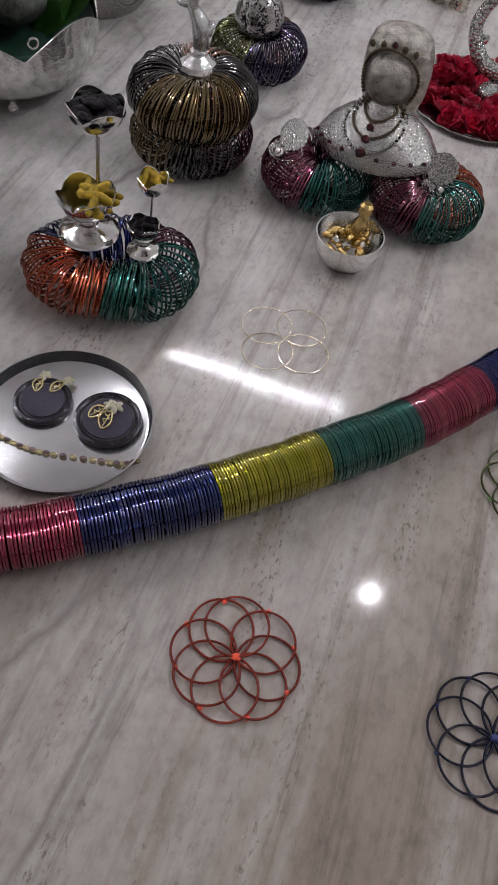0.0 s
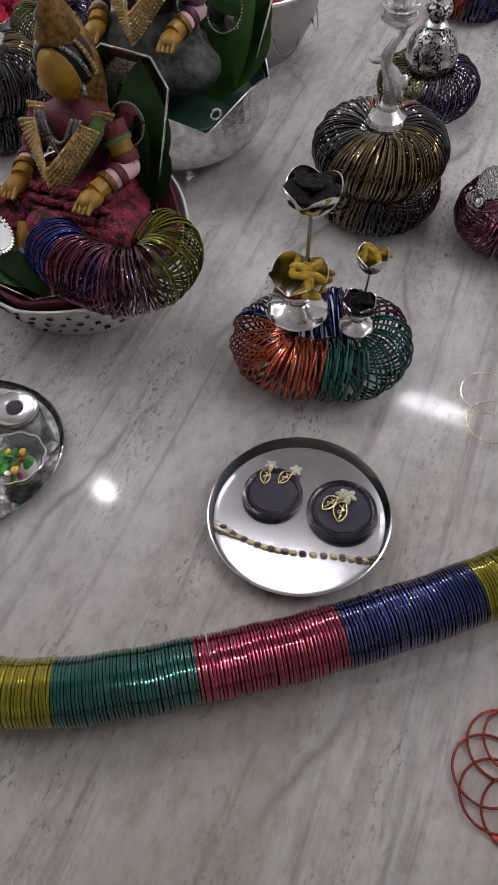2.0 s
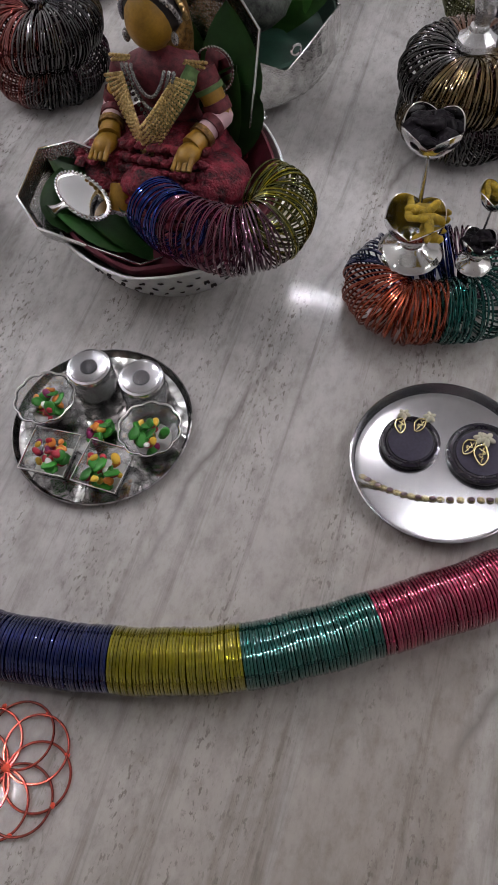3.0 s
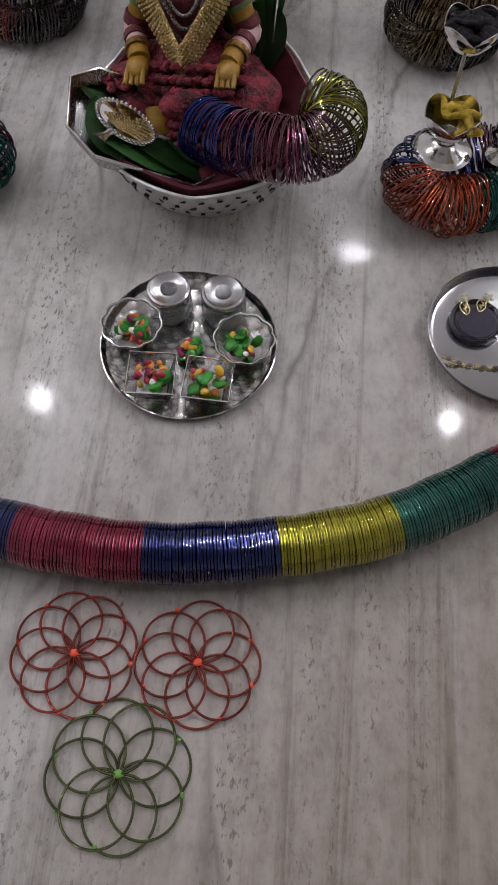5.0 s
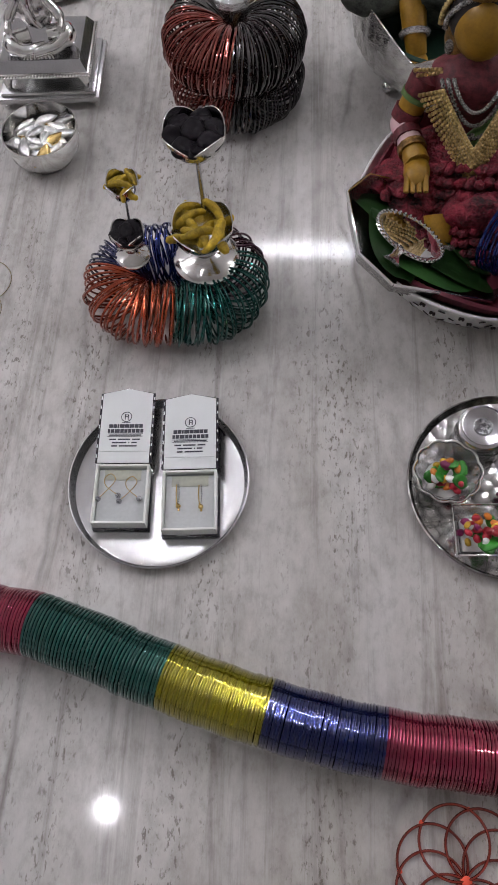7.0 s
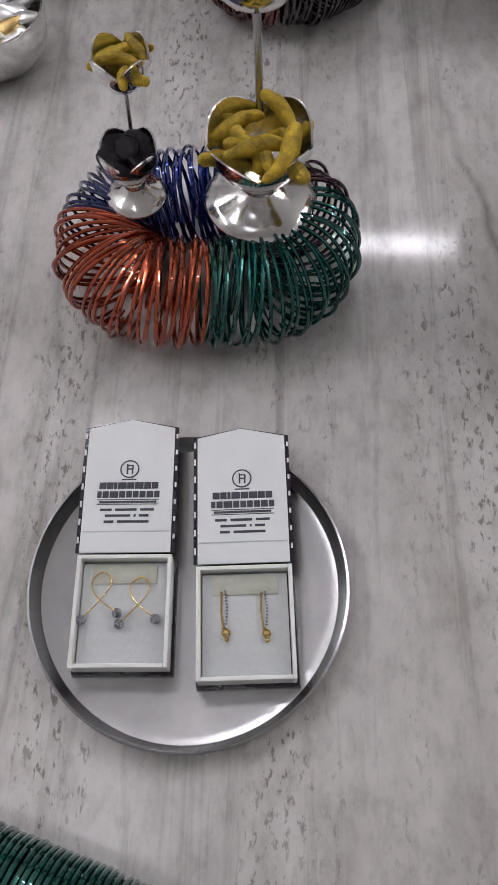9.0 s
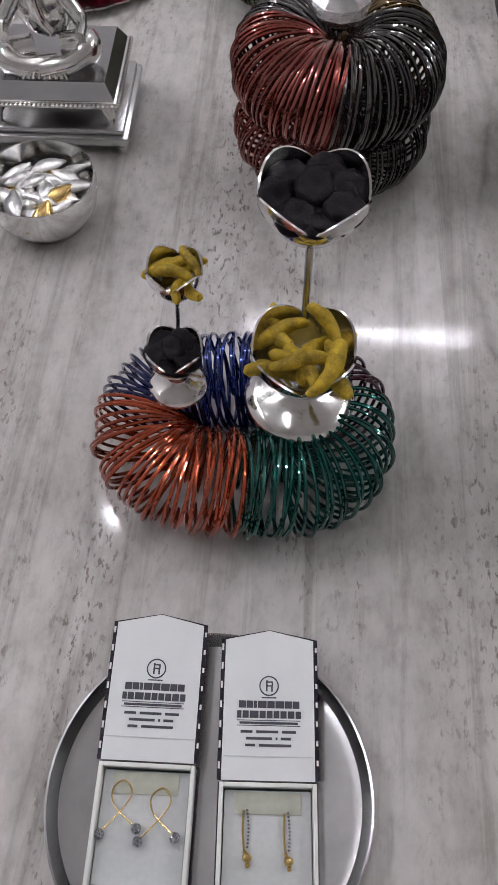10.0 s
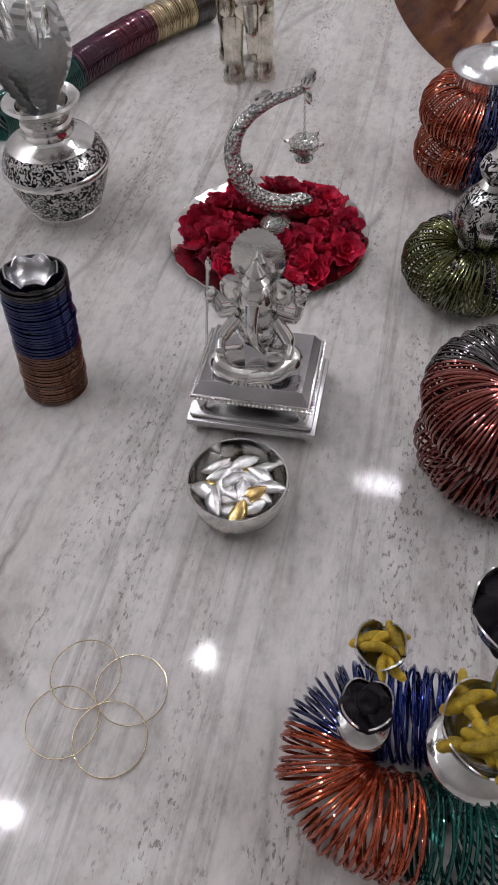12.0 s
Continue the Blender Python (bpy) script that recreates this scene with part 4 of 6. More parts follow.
cloth_in = part("basket_cloth", lathe([(0, 0.045), (0.09, 0.045), (0.112, 0.05), (0.128, 0.068), (0.1345, 0.086), (0.131, 0.088), (0.122, 0.072), (0.10, 0.056), (0, 0.052)], 64,
                lambda a, r, z: (r, z + (basket_rise(a) * 0.95 if z > 0.06 else 0) + 0.002 * math.sin(9 * a))), material("maroon_lining", (0.09, 0.008, 0.018), 0.75, grain=0.3, scale=60, bump=0.3))
cloth_in.matrix_basis = pose(BX, BY, 0)
tagged(cloth_in, "dark maroon cloth lining the pierced basket", "cloth")

DOLL_SKIN = material("ochre_paint", (0.29, 0.155, 0.012), 0.4, grain=0.2, scale=60)
DOLL_SKIRT = material("crimson_sari", (0.075, 0.004, 0.010), 0.6, grain=0.8, scale=55, bump=1.0, depth=0.008, second=(0.30, 0.022, 0.045))
DOLL_BLOUSE = material("maroon_blouse", (0.11, 0.016, 0.022), 0.6, grain=0.5, scale=140, bump=0.5)
DOLL_GREEN = material("green_border", (0.09, 0.16, 0.05), 0.6, grain=0.3, scale=140)
DOLL_HAIR = material("dark_hair", (0.014, 0.010, 0.010), 0.5)
DOLL_BAND = material("pink_band", (0.62, 0.42, 0.44), 0.6)
DOLL_STONE = material("stone_chain", (0.32, 0.27, 0.27), 0.25, 0.7, grain=0.9, scale=600, bump=1.0, second=(0.85, 0.82, 0.8))
DOLL_GREY = material("charcoal_brocade", (0.010, 0.011, 0.010), 0.6, grain=0.6, scale=90, bump=0.6, second=(0.075, 0.085, 0.07))
DOLL_PLUM = material("plum_blouse", (0.06, 0.012, 0.035), 0.6, grain=0.4, scale=150, bump=0.4)
GOLD_DULL = material("dull_gold_paint", (0.20, 0.11, 0.03), 0.4, 0.6, grain=0.6, scale=170, bump=0.7)


def beads(points, r, slot):
    """A run of touching beads along a path."""
    out = None
    for p in points:
        b = ball(r, 1, at=Matrix.Translation(p))
        out = b if out is None else join(out, b)
    return (out, slot)


def seated_doll(name, at, label, skirt, blouse, ruffles):
    """One plain mesh: seated doll in a sari with necklaces."""
    mats = [DOLL_SKIN, skirt, blouse, DOLL_GREEN, DOLL_HAIR, DOLL_BAND, DOLL_STONE, BRASS, GOLD_DULL]
    P = []
    # skirt over crossed legs, in folds
    lap = ball(0.1, 4, (0.92, 0.78, 0.44), pose(0, -0.03, 0.105))
    for v in lap.verts:
        a = math.atan2(v.co.y + 0.03, v.co.x)
        v.co += Vector((0, 0, 0.004 * math.sin(60 * v.co.x + 25 * v.co.y))) + 0.003 * math.sin(26 * a) * Vector((math.cos(a), math.sin(a), 0))
        if v.co.y < -0.075 and abs(v.co.x) < 0.035:
            v.co.z -= 0.012
    P.append((lap, 1))
    apron = ball(0.05, 3, (1.0, 0.45, 1.0), pose(0.012, -0.092, 0.093, 30))
    for v in apron.verts:
        v.co.z += 0.003 * math.sin(v.co.z * 420) + 0.002 * math.sin(v.co.x * 300)
        v.co.y += 0.0028 * math.sin(v.co.x * 330 + 60 * v.co.z)
    P.append((apron, 1))
    for sx in (-1, 1):
        knee = ball(0.042, 3, (1.2, 1.25, 0.8), pose(sx * 0.066, -0.055, 0.098, 0, 0, sx * 25), 0.08, 60)
        P.append((knee, 1))
    # ruffled front of the sari
    rnd = random.Random(len(label))
    for row in range(9 if ruffles else 0):
        u = row / 8
        half, zz, yy = 0.060, 0.151 - 0.078 * u, -0.080 - 0.060 * u ** 0.8
        for k in range(13):
            x = -half + 2 * half * k / 12
            P.append((ball(0.0076, 1, (1.25, 0.9, 0.8), pose(0.010 + x + rnd.uniform(-0.002, 0.002), yy + 0.25 * abs(x) + rnd.uniform(-0.002, 0.002), zz - 0.15 * abs(x), rnd.uniform(-30, 30), rnd.uniform(-30, 30), rnd.uniform(0, 90)), 0.45, 160), 1))
    for k in range(26 if ruffles else 0):
        P.append((ball(0.0085, 1, (1.2, 1, 0.6), pose(-0.066 + rnd.uniform(-0.034, 0.030), -0.058 + rnd.uniform(-0.035, 0.03), 0.126 + rnd.uniform(-0.006, 0.006), rnd.uniform(-30, 30), rnd.uniform(-30, 30), rnd.uniform(0, 90)), 0.5, 160), 1))
    # foot hanging in front
    P.append((sweep([(-0.030, -0.10, 0.105), (-0.028, -0.130, 0.080), (-0.024, -0.142, 0.062)], [0.017, 0.014, 0.012], 10), 0))
    P.append((ball(0.0125, 2, (1, 1.3, 0.8), pose(-0.023, -0.148, 0.058)), 0))
    P.append((moved(torus(0.0155, 0.004, 20, 6), pose(-0.028, -0.130, 0.082, 35)), 6))
    # trunk
    trunk = lathe([(0.0, 0.115), (0.046, 0.115), (0.040, 0.135), (0.036, 0.155), (0.042, 0.18), (0.049, 0.20), (0.046, 0.216), (0.025, 0.226), (0.016, 0.232), (0.0, 0.234)], 32)
    for v in trunk.verts:
        v.co.y = v.co.y * 0.68
    P.append((trunk, 2))
    P.append((moved(sweep(spline([(0.047, -0.012, 0.213), (0.035, -0.034, 0.19), (0.010, -0.036, 0.16), (-0.02, -0.036, 0.13)], 16), [0.010] * 17, 8), Matrix.Identity(4)), 3))
    # arms with sleeves, bands and hands
    for sx in (-1, 1):
        sh, el, ha = Vector((sx * 0.050, -0.002, 0.206)), Vector((sx * 0.073, -0.012, 0.158)), Vector((sx * 0.056, -0.066, 0.148))
        P.append((sweep([sh, sh.lerp(el, 0.36)], [0.018, 0.017], 12), 2))
        P.append((sweep([sh.lerp(el, 0.34), sh.lerp(el, 0.45)], [0.0185, 0.018], 12), 3))
        P.append((sweep([sh.lerp(el, 0.42), el], [0.015, 0.014], 12), 0))
        P.append((sweep([sh.lerp(el, 0.68), sh.lerp(el, 0.92)], [0.0172, 0.0168], 12), 2))
        P.append((ball(0.0145, 2, at=Matrix.Translation(el)), 5))
        P.append((sweep([el, el.lerp(ha, 0.62)], [0.0145, 0.013], 12), 5))
        P.append((sweep([el.lerp(ha, 0.25), el.lerp(ha, 0.42)], [0.0158, 0.0155], 12), 2))
        P.append((sweep([el.lerp(ha, 0.58), el.lerp(ha, 0.72)], [0.0162, 0.016], 12), 8))
        P.append((sweep([el.lerp(ha, 0.6), ha], [0.0125, 0.014], 10), 0))
        P.append((ball(0.0165, 2, (0.9, 1.25, 0.7), Matrix.Translation(ha + Vector((0, -0.010, -0.002)))), 0))
        for k in range(4):
            P.append((sweep([ha + Vector((sx * (0.006 * (k - 1.5)), -0.020, 0)), ha + Vector((sx * 0.007 * (k - 1.5), -0.036, -0.008))], [0.0042, 0.003], 6), 0))
    # head, plain face, hair and crown
    P.append((lathe([(0.013, 0.222), (0.013, 0.245)], 14), 0))
    head = ball(0.031, 3, (0.9, 0.92, 1.08), pose(0, -0.008, 0.264))
    P.append((head, 0))
    P.append((ball(0.0345, 3, (1.0, 0.88, 1.08), pose(0, 0.004, 0.272)), 4))
    veil = lathe([(0.030, 0.205), (0.035, 0.235), (0.034, 0.262), (0.029, 0.285), (0.020, 0.305), (0.010, 0.318), (0, 0.320)], 28)
    for v in list(veil.verts):
        v.co.y = v.co.y * 0.7 + 0.020
    P.append((veil, 8))
    arc = [(0.036 * math.cos(a), -0.004 - 0.014 * math.sin(a), 0.262 + 0.036 * math.sin(a)) for a in [math.pi * k / 26 for k in range(27)]]
    P.append(beads(arc, 0.0034, 6))
    P.append(beads([(0.040 * math.cos(a), 0.004 - 0.010 * math.sin(a), 0.262 + 0.045 * math.sin(a)) for a in [math.pi * k / 28 for k in range(29)]], 0.0038, 7))
    P.append((lathe([(0.024, 0.296), (0.027, 0.303), (0.020, 0.318), (0.022, 0.324), (0.012, 0.338), (0.006, 0.352), (0, 0.356)], 24), 8))
    for sx in (-1, 1):
        P.append((ball(0.006, 2, (0.8, 0.6, 1.4), pose(sx * 0.031, -0.014, 0.247)), 6))
    # necklaces: two stone strands and a broad gilt collar hanging to the lap
    for w, drop, r, slot in ((0.024, 0.030, 0.0026, 6), (0.030, 0.046, 0.0028, 6), (0.036, 0.062, 0.0028, 6)):
        pts = [(w * math.sin(u), -0.029 - 0.010 * math.cos(u) - 0.0003 * k, 0.222 - drop * (math.cos(u) ** 2)) for k, u in enumerate([-1.45 + 2.9 * i / 30 for i in range(31)])]
        P.append(beads(pts, r, slot))
    P.append((ball(0.0058, 2, (1, 0.5, 1.2), pose(0, -0.041, 0.158)), 6))
    for off in (-0.0126, -0.0084, -0.0042, 0.0, 0.0042, 0.0084, 0.0126):
        pts = []
        for i in range(45):
            u = -1 + 2 * i / 44
            x = (0.050 + off) * u * (1 if abs(u) > 0.0 else 1)
            z = 0.220 - (0.066 + off * 1.6) * (1 - abs(u) ** 1.2)
            y = -0.034 - 0.046 * (1 - abs(u)) + (0.024 if abs(u) > 0.92 else 0)
            pts.append((x, y, z))
        P.append(beads(pts, 0.0027, 7))
    ob = part(name, fuse(P), mats, None, at=at, angle=60)
    return tagged(ob, label, "doll")


seated_doll("seated_doll", pose(-0.512, 1.142, -0.022, -5, -5, -4), "seated painted doll in crimson sari with gilt chains, in the basket", DOLL_SKIRT, DOLL_BLOUSE, True)


# ---- trays with leaves ----
def leaf_mesh(length, width, mat, cup=0.15):
    bm = bmesh.new()
    rows = []
    n = 10
    for i in range(n + 1):
        u = i / n
        w = width * (math.sin(math.pi * u ** 0.75) ** 0.8) * 0.5 + 0.0004
        row = []
        for s in (-1, -0.5, 0, 0.5, 1):
            row.append(bm.verts.new((s * w, length * (u - 0.5), cup * width * s * s * 0.4 + 0.06 * length * math.sin(2.5 * u) + (0.0008 if s == 0 else 0))))
        rows.append(row)
    for a, b in zip(rows, rows[1:]):
        for k in range(4):
            bm.faces.new((a[k], a[k + 1], b[k + 1], b[k]))
    bmesh.ops.solidify(bm, geom=bm.faces[:], thickness=0.0005)
    return mesh_of(bm, "leaf", mat)


BETEL_MESH = leaf_mesh(0.12, 0.072, BETEL)
BANANA = leaf_mesh(0.15, 0.085, LEAF)


def octagon_tray(at, w, d, h, label, chased=CHASED):
    """Shallow tray with cut corners and flared sides."""
    ob = thing("silver_tray", at, label, "tray", "leaf trays")
    c = min(w, d) * 0.22

    def ring(grow, z):
        x, y, k = w / 2 + grow, d / 2 + grow, c
        return [(-x + k, -y, z), (x - k, -y, z), (x, -y + k, z), (x, y - k, z), (x - k, y, z), (-x + k, y, z), (-x, y - k, z), (-x, -y + k, z)]
    bm = bmesh.new()
    rows = [[bm.verts.new(p) for p in ring(g, z)] for g, z in ((-0.012, 0), (0, h), (-0.0016, h), (-0.0134, 0.0016))]
    for lo, hi in zip(rows, rows[1:]):
        for k in range(8):
            bm.faces.new((lo[k], lo[(k + 1) % 8], hi[(k + 1) % 8], hi[k]))
    bm.faces.new(rows[0][::-1])
    bm.faces.new(rows[3])
    bmesh.ops.recalc_face_normals(bm, faces=bm.faces)
    part("tray", bm, chased, ob)
    pts = ring(-0.0008, h)
    part("rim", sweep(pts + pts[:1], 0.0019, 8), SILVER, ob)
    return ob


def leaves_in(at, places, mesh=BETEL_MESH):
    for x, y, z, rx, ry, rz, s in places:
        o = new("betel_leaf", mesh)
        o.matrix_basis = at @ pose(x, y, z, rx, ry, rz) @ Matrix.Scale(s, 4)
        tagged(o, "glossy dark green betel leaf lying in a silver tray", "leaf", "betel leaves")


def hand_mirror(at, rx, ry, label):
    ob = thing("hand_mirror", at, label, "mirror", "hand mirrors")
    prof = [(0, 0), (1.0, 0), (1.04, 0.05), (1.0, 0.1), (0.9, 0.08), (0, 0.08)]
    bm = lathe([(r * rx, z * rx * 0.8) for r, z in prof], 48)
    part("frame", moved(bm, Matrix.Diagonal((1, ry / rx, 1, 1))), SILVER, ob)
    glass = lathe([(0, 0.082 * rx * 0.8), (0.86 * rx, 0.082 * rx * 0.8), (0.86 * rx, 0.1 * rx * 0.8), (0, 0.1 * rx * 0.8)], 48)
    part("glass", moved(glass, Matrix.Diagonal((1, ry / rx, 1, 1))), MIRROR, ob, "reflecting glass")
    bm2 = mesh_of(ball(0.0022, 1), "bead", SILVER)
    for k in range(40):
        a = 2 * math.pi * k / 40
        shared("bead", bm2, ob, pose(1.0 * rx * math.cos(a), 1.0 * ry * math.sin(a), 0.09 * rx))
    handle = sweep([(0, -ry * 0.98, 0.002), (0, -ry * 1.35, 0.002), (0, -ry * 1.75, 0.002)], [0.006, 0.005, 0.010], 8)
    part("handle", moved(handle, Matrix.Diagonal((1, 1, 0.5, 1))), SILVER, ob)
    return ob


# tray leaning on the basket's rim beside the doll
tray_at = pose(-0.579, 1.021, 0.069, 0, 24, 8)
octagon_tray(tray_at, 0.190, 0.150, 0.024, "eight-sided silver tray with betel leaves leaning on the basket")
leaves_in(tray_at, [(-0.035, 0.03, 0.006, 0, 5, 70, 0.85), (0.03, 0.03, 0.008, 4, -6, -70, 0.95), (0.0, -0.03, 0.009, -3, 4, 85, 1.05), (0.045, -0.03, 0.012, 5, 0, 100, 0.9), (-0.045, -0.012, 0.011, 0, -6, 20, 0.8), (0.05, 0.0, 0.014, 3, 2, 65, 0.8)])
hand_mirror(tray_at @ pose(-0.026, -0.004, 0.022, 2, -4, -38), 0.040, 0.027, "oval silver-framed hand mirror lying on betel leaves")
# tray standing behind the doll
back_at = pose(-0.4857, 1.200, 0.140, 68, 0, -8)
octagon_tray(back_at, 0.130, 0.205, 0.016, "silver tray of betel leaves standing upright behind the doll")
leaves_in(back_at, [(0.03, 0.03, 0.006, 0, 5, 10, 1.1), (0.02, -0.03, 0.009, 4, -6, -20, 1.1), (-0.03, 0.02, 0.010, -3, 4, 15, 1.1), (0.04, -0.045, 0.012, 5, 0, 160, 1.0)])
hand_mirror(back_at @ pose(0.012, 0.02, 0.018, 0, 0, 28), 0.026, 0.026, "small round silver hand mirror with bulb handle")

# ---- coil of loose bangles on the basket ----
coil = thing("bangle_coil", pose(-0.3962, 0.9993, 0.0), "curved coil of thin maroon, blue and olive bangles on the basket", "bangles")
THIN = {c: mesh_of(torus(0.0365, 0.0013, 32, 6), "bangle", BANGLE[c]) for c in ("blue", "wine", "plum", "olive", "yellow")}
coil_path = spline([(-0.105, 0.020, 0.098), (-0.065, -0.010, 0.108), (-0.025, -0.030, 0.122), (0.015, -0.036, 0.126), (0.048, -0.016, 0.129), (0.052, 0.024, 0.130), (0.024, 0.042, 0.130)], 84)
rnd = random.Random(21)
for i in range(84):
    u = i / 84
    c = "blue" if u < 0.2 else ("wine" if u < 0.5 and i % 3 else ("plum" if u < 0.66 else ("olive" if i % 3 else "yellow")))
    d = (coil_path[i + 1] - coil_path[i]).normalized()
    m = Matrix.Translation(coil_path[i]) @ d.to_track_quat("Y", "Z").to_matrix().to_4x4() @ pose(0, 0, rnd.gauss(0, 0.001), rnd.gauss(0, 4), rnd.uniform(0, 360), rnd.gauss(0, 4))
    shared("bangle", THIN[c], coil, m)

# ---- footed silver bowl with the second doll ----
FX, FY = -0.510, 1.397
flute_boat = lambda a, r, z: (r * (1 + 0.016 * abs(math.cos(24 * a)) * (0.01 < z < 0.09)), z + 0.045 * max(0, (z - 0.05) / 0.06) * (abs(math.cos(2.5 * a + 0.5)) - 0.3))
boat = thing("fluted_silver_bowl", pose(FX, FY, 0.012), "fluted silver bowl with petal rim on small ball feet", "bowl")
part("bowl", vessel([(0.05, 0.0), (0.09, 0.004), (0.122, 0.028), (0.134, 0.05), (0.137, 0.075), (0.138, 0.098)], 0.002, 240, flute_boat), FLUTED, boat)
for k in range(4):
    a = math.pi / 4 + k * math.pi / 2 - 0.25
    part("ball_foot", join(ball(0.0085, 2, at=pose(0.10 * math.cos(a), 0.10 * math.sin(a), -0.0035)), ball(0.005, 2, at=pose(0.10 * math.cos(a), 0.10 * math.sin(a), 0.006))), SILVER, boat)
part("rim_ring", moved(torus(0.007, 0.0018, 16, 6), pose(0.105, -0.095, 0.115, 0, 0, 45)), SILVER, boat)
inner = part("green_cloth", lathe([(0, 0.06), (0.12, 0.06), (0.133, 0.09), (0.130, 0.093), (0.115, 0.066), (0, 0.068)], 48), material("bottle_green_cloth", (0.012, 0.045, 0.028), 0.6, grain=0.3, scale=40), at=pose(FX, FY, 0.012))
tagged(inner, "dark green cloth lining the fluted silver bowl", "cloth")
seated_doll("seated_doll", pose(-0.5575, 1.4407, 0.035, 0, 0, 4), "seated painted doll in charcoal brocade with gilt chains", DOLL_GREY, DOLL_PLUM, False)
t2_at = pose(-0.4623, 1.4902, 0.155, 60, 0, -14)
octagon_tray(t2_at, 0.150, 0.165, 0.018, "silver tray of green leaves propped behind the second doll")
leaves_in(t2_at, [(0.03, 0.03, 0.006, 0, 5, 10, 1.1), (0.02, -0.03, 0.009, 4, -6, -20, 1.2), (-0.03, 0.02, 0.010, -3, 4, 15, 1.1), (0.04, -0.045, 0.012, 5, 0, 160, 1.0), (0.0, 0.05, 0.013, 0, 0, 90, 1.0)], BANANA)
hand_mirror(t2_at @ pose(0.005, 0.012, 0.02, 0, 0, 60), 0.030, 0.030, "small round silver hand mirror on green leaves")

# ---- chased tub at the back ----
tub = thing("chased_silver_tub", pose(-0.5252, 1.7092, 0), "large chased silver tub with beaded rim", "tub")
part("tub", vessel([(0.088, 0.0), (0.095, 0.008), (0.122, 0.06), (0.136, 0.110), (0.140, 0.130)], 0.0025, 96, lambda a, r, z: (r * (1 + 0.006 * math.cos(48 * a) * math.cos(330 * z)), z)), CHASED, tub)
part("rim", moved(torus(0.140, 0.0032, 80, 8), pose(0, 0, 0.130, 90)), SILVER, tub)
for k in range(8):
    a = k * math.pi / 4 - 0.6
    part("medallion", moved(torus(0.024, 0.0016, 28, 6), pose(0.123 * math.cos(a), 0.123 * math.sin(a), 0.062, -14, 0, math.degrees(a) + 90)), SILVER, tub)
heap = part("crimson_cloth", ball(0.125, 4, (1, 1, 0.42), None, 0.10, 22), material("crimson_cloth", (0.22, 0.008, 0.025), 0.6, grain=0.4, scale=50, bump=0.4), at=pose(-0.5252, 1.7092, 0.095))
tagged(heap, "crimson cloth heaped inside the silver tub", "cloth")

# ---- brocade cloth at the back ----
def brocade():
    bm = bmesh.new()
    n, rings = 140, 26
    rows = []
    for i in range(rings):
        u = i / (rings - 1)
        row = []
        for k in range(n):
            a = 2 * math.pi * k / n
            r = 0.575 * (1 - u * 0.98) * (1 + 0.018 * math.sin(5 * a) * (1 - u))
            fold = 0.048 * min(1, u * 6) * abs(math.sin(11 * a + 16 * u + 2 * math.sin(3 * a))) + 0.026 * min(1, u * 6) * abs(math.sin(23 * a - 30 * u + math.sin(7 * a)))
            z = 0.004 + 0.08 * min(1.0, u * 2.2) + max(fold, -0.002)
            row.append(bm.verts.new((r * math.cos(a), r * math.sin(a), z)))
        rows.append(row)
    skirt = [bm.verts.new((v.co.x * 1.004, v.co.y * 1.004, 0.0005)) for v in rows[0]]
    rows.insert(0, skirt)
    for lo, hi in zip(rows, rows[1:]):
        for k in range(n):
            bm.faces.new((lo[k], lo[(k + 1) % n], hi[(k + 1) % n], hi[k]))
    bm.faces.new(rows[-1])
    bmesh.ops.recalc_face_normals(bm, faces=bm.faces)
    return bm


cloth = part("brocade_cloth", brocade(), material("maroon_gold_brocade", (0.055, 0.005, 0.010), 0.3, 0.35, grain=0.3, scale=34, bump=0.4, second=(0.15, 0.055, 0.012)), at=pose(-0.472, 2.5506, 0))
tagged(cloth, "folded maroon and gold brocade cloth spread on the marble", "cloth")


# ---- peacock stands and sprinklers on the cushions ----
CRYSTAL = material("silvered_crystal", (0.80, 0.81, 0.82), 0.09, 0.8, grain=0.15, scale=110, bump=0.4, transmission=0.3)


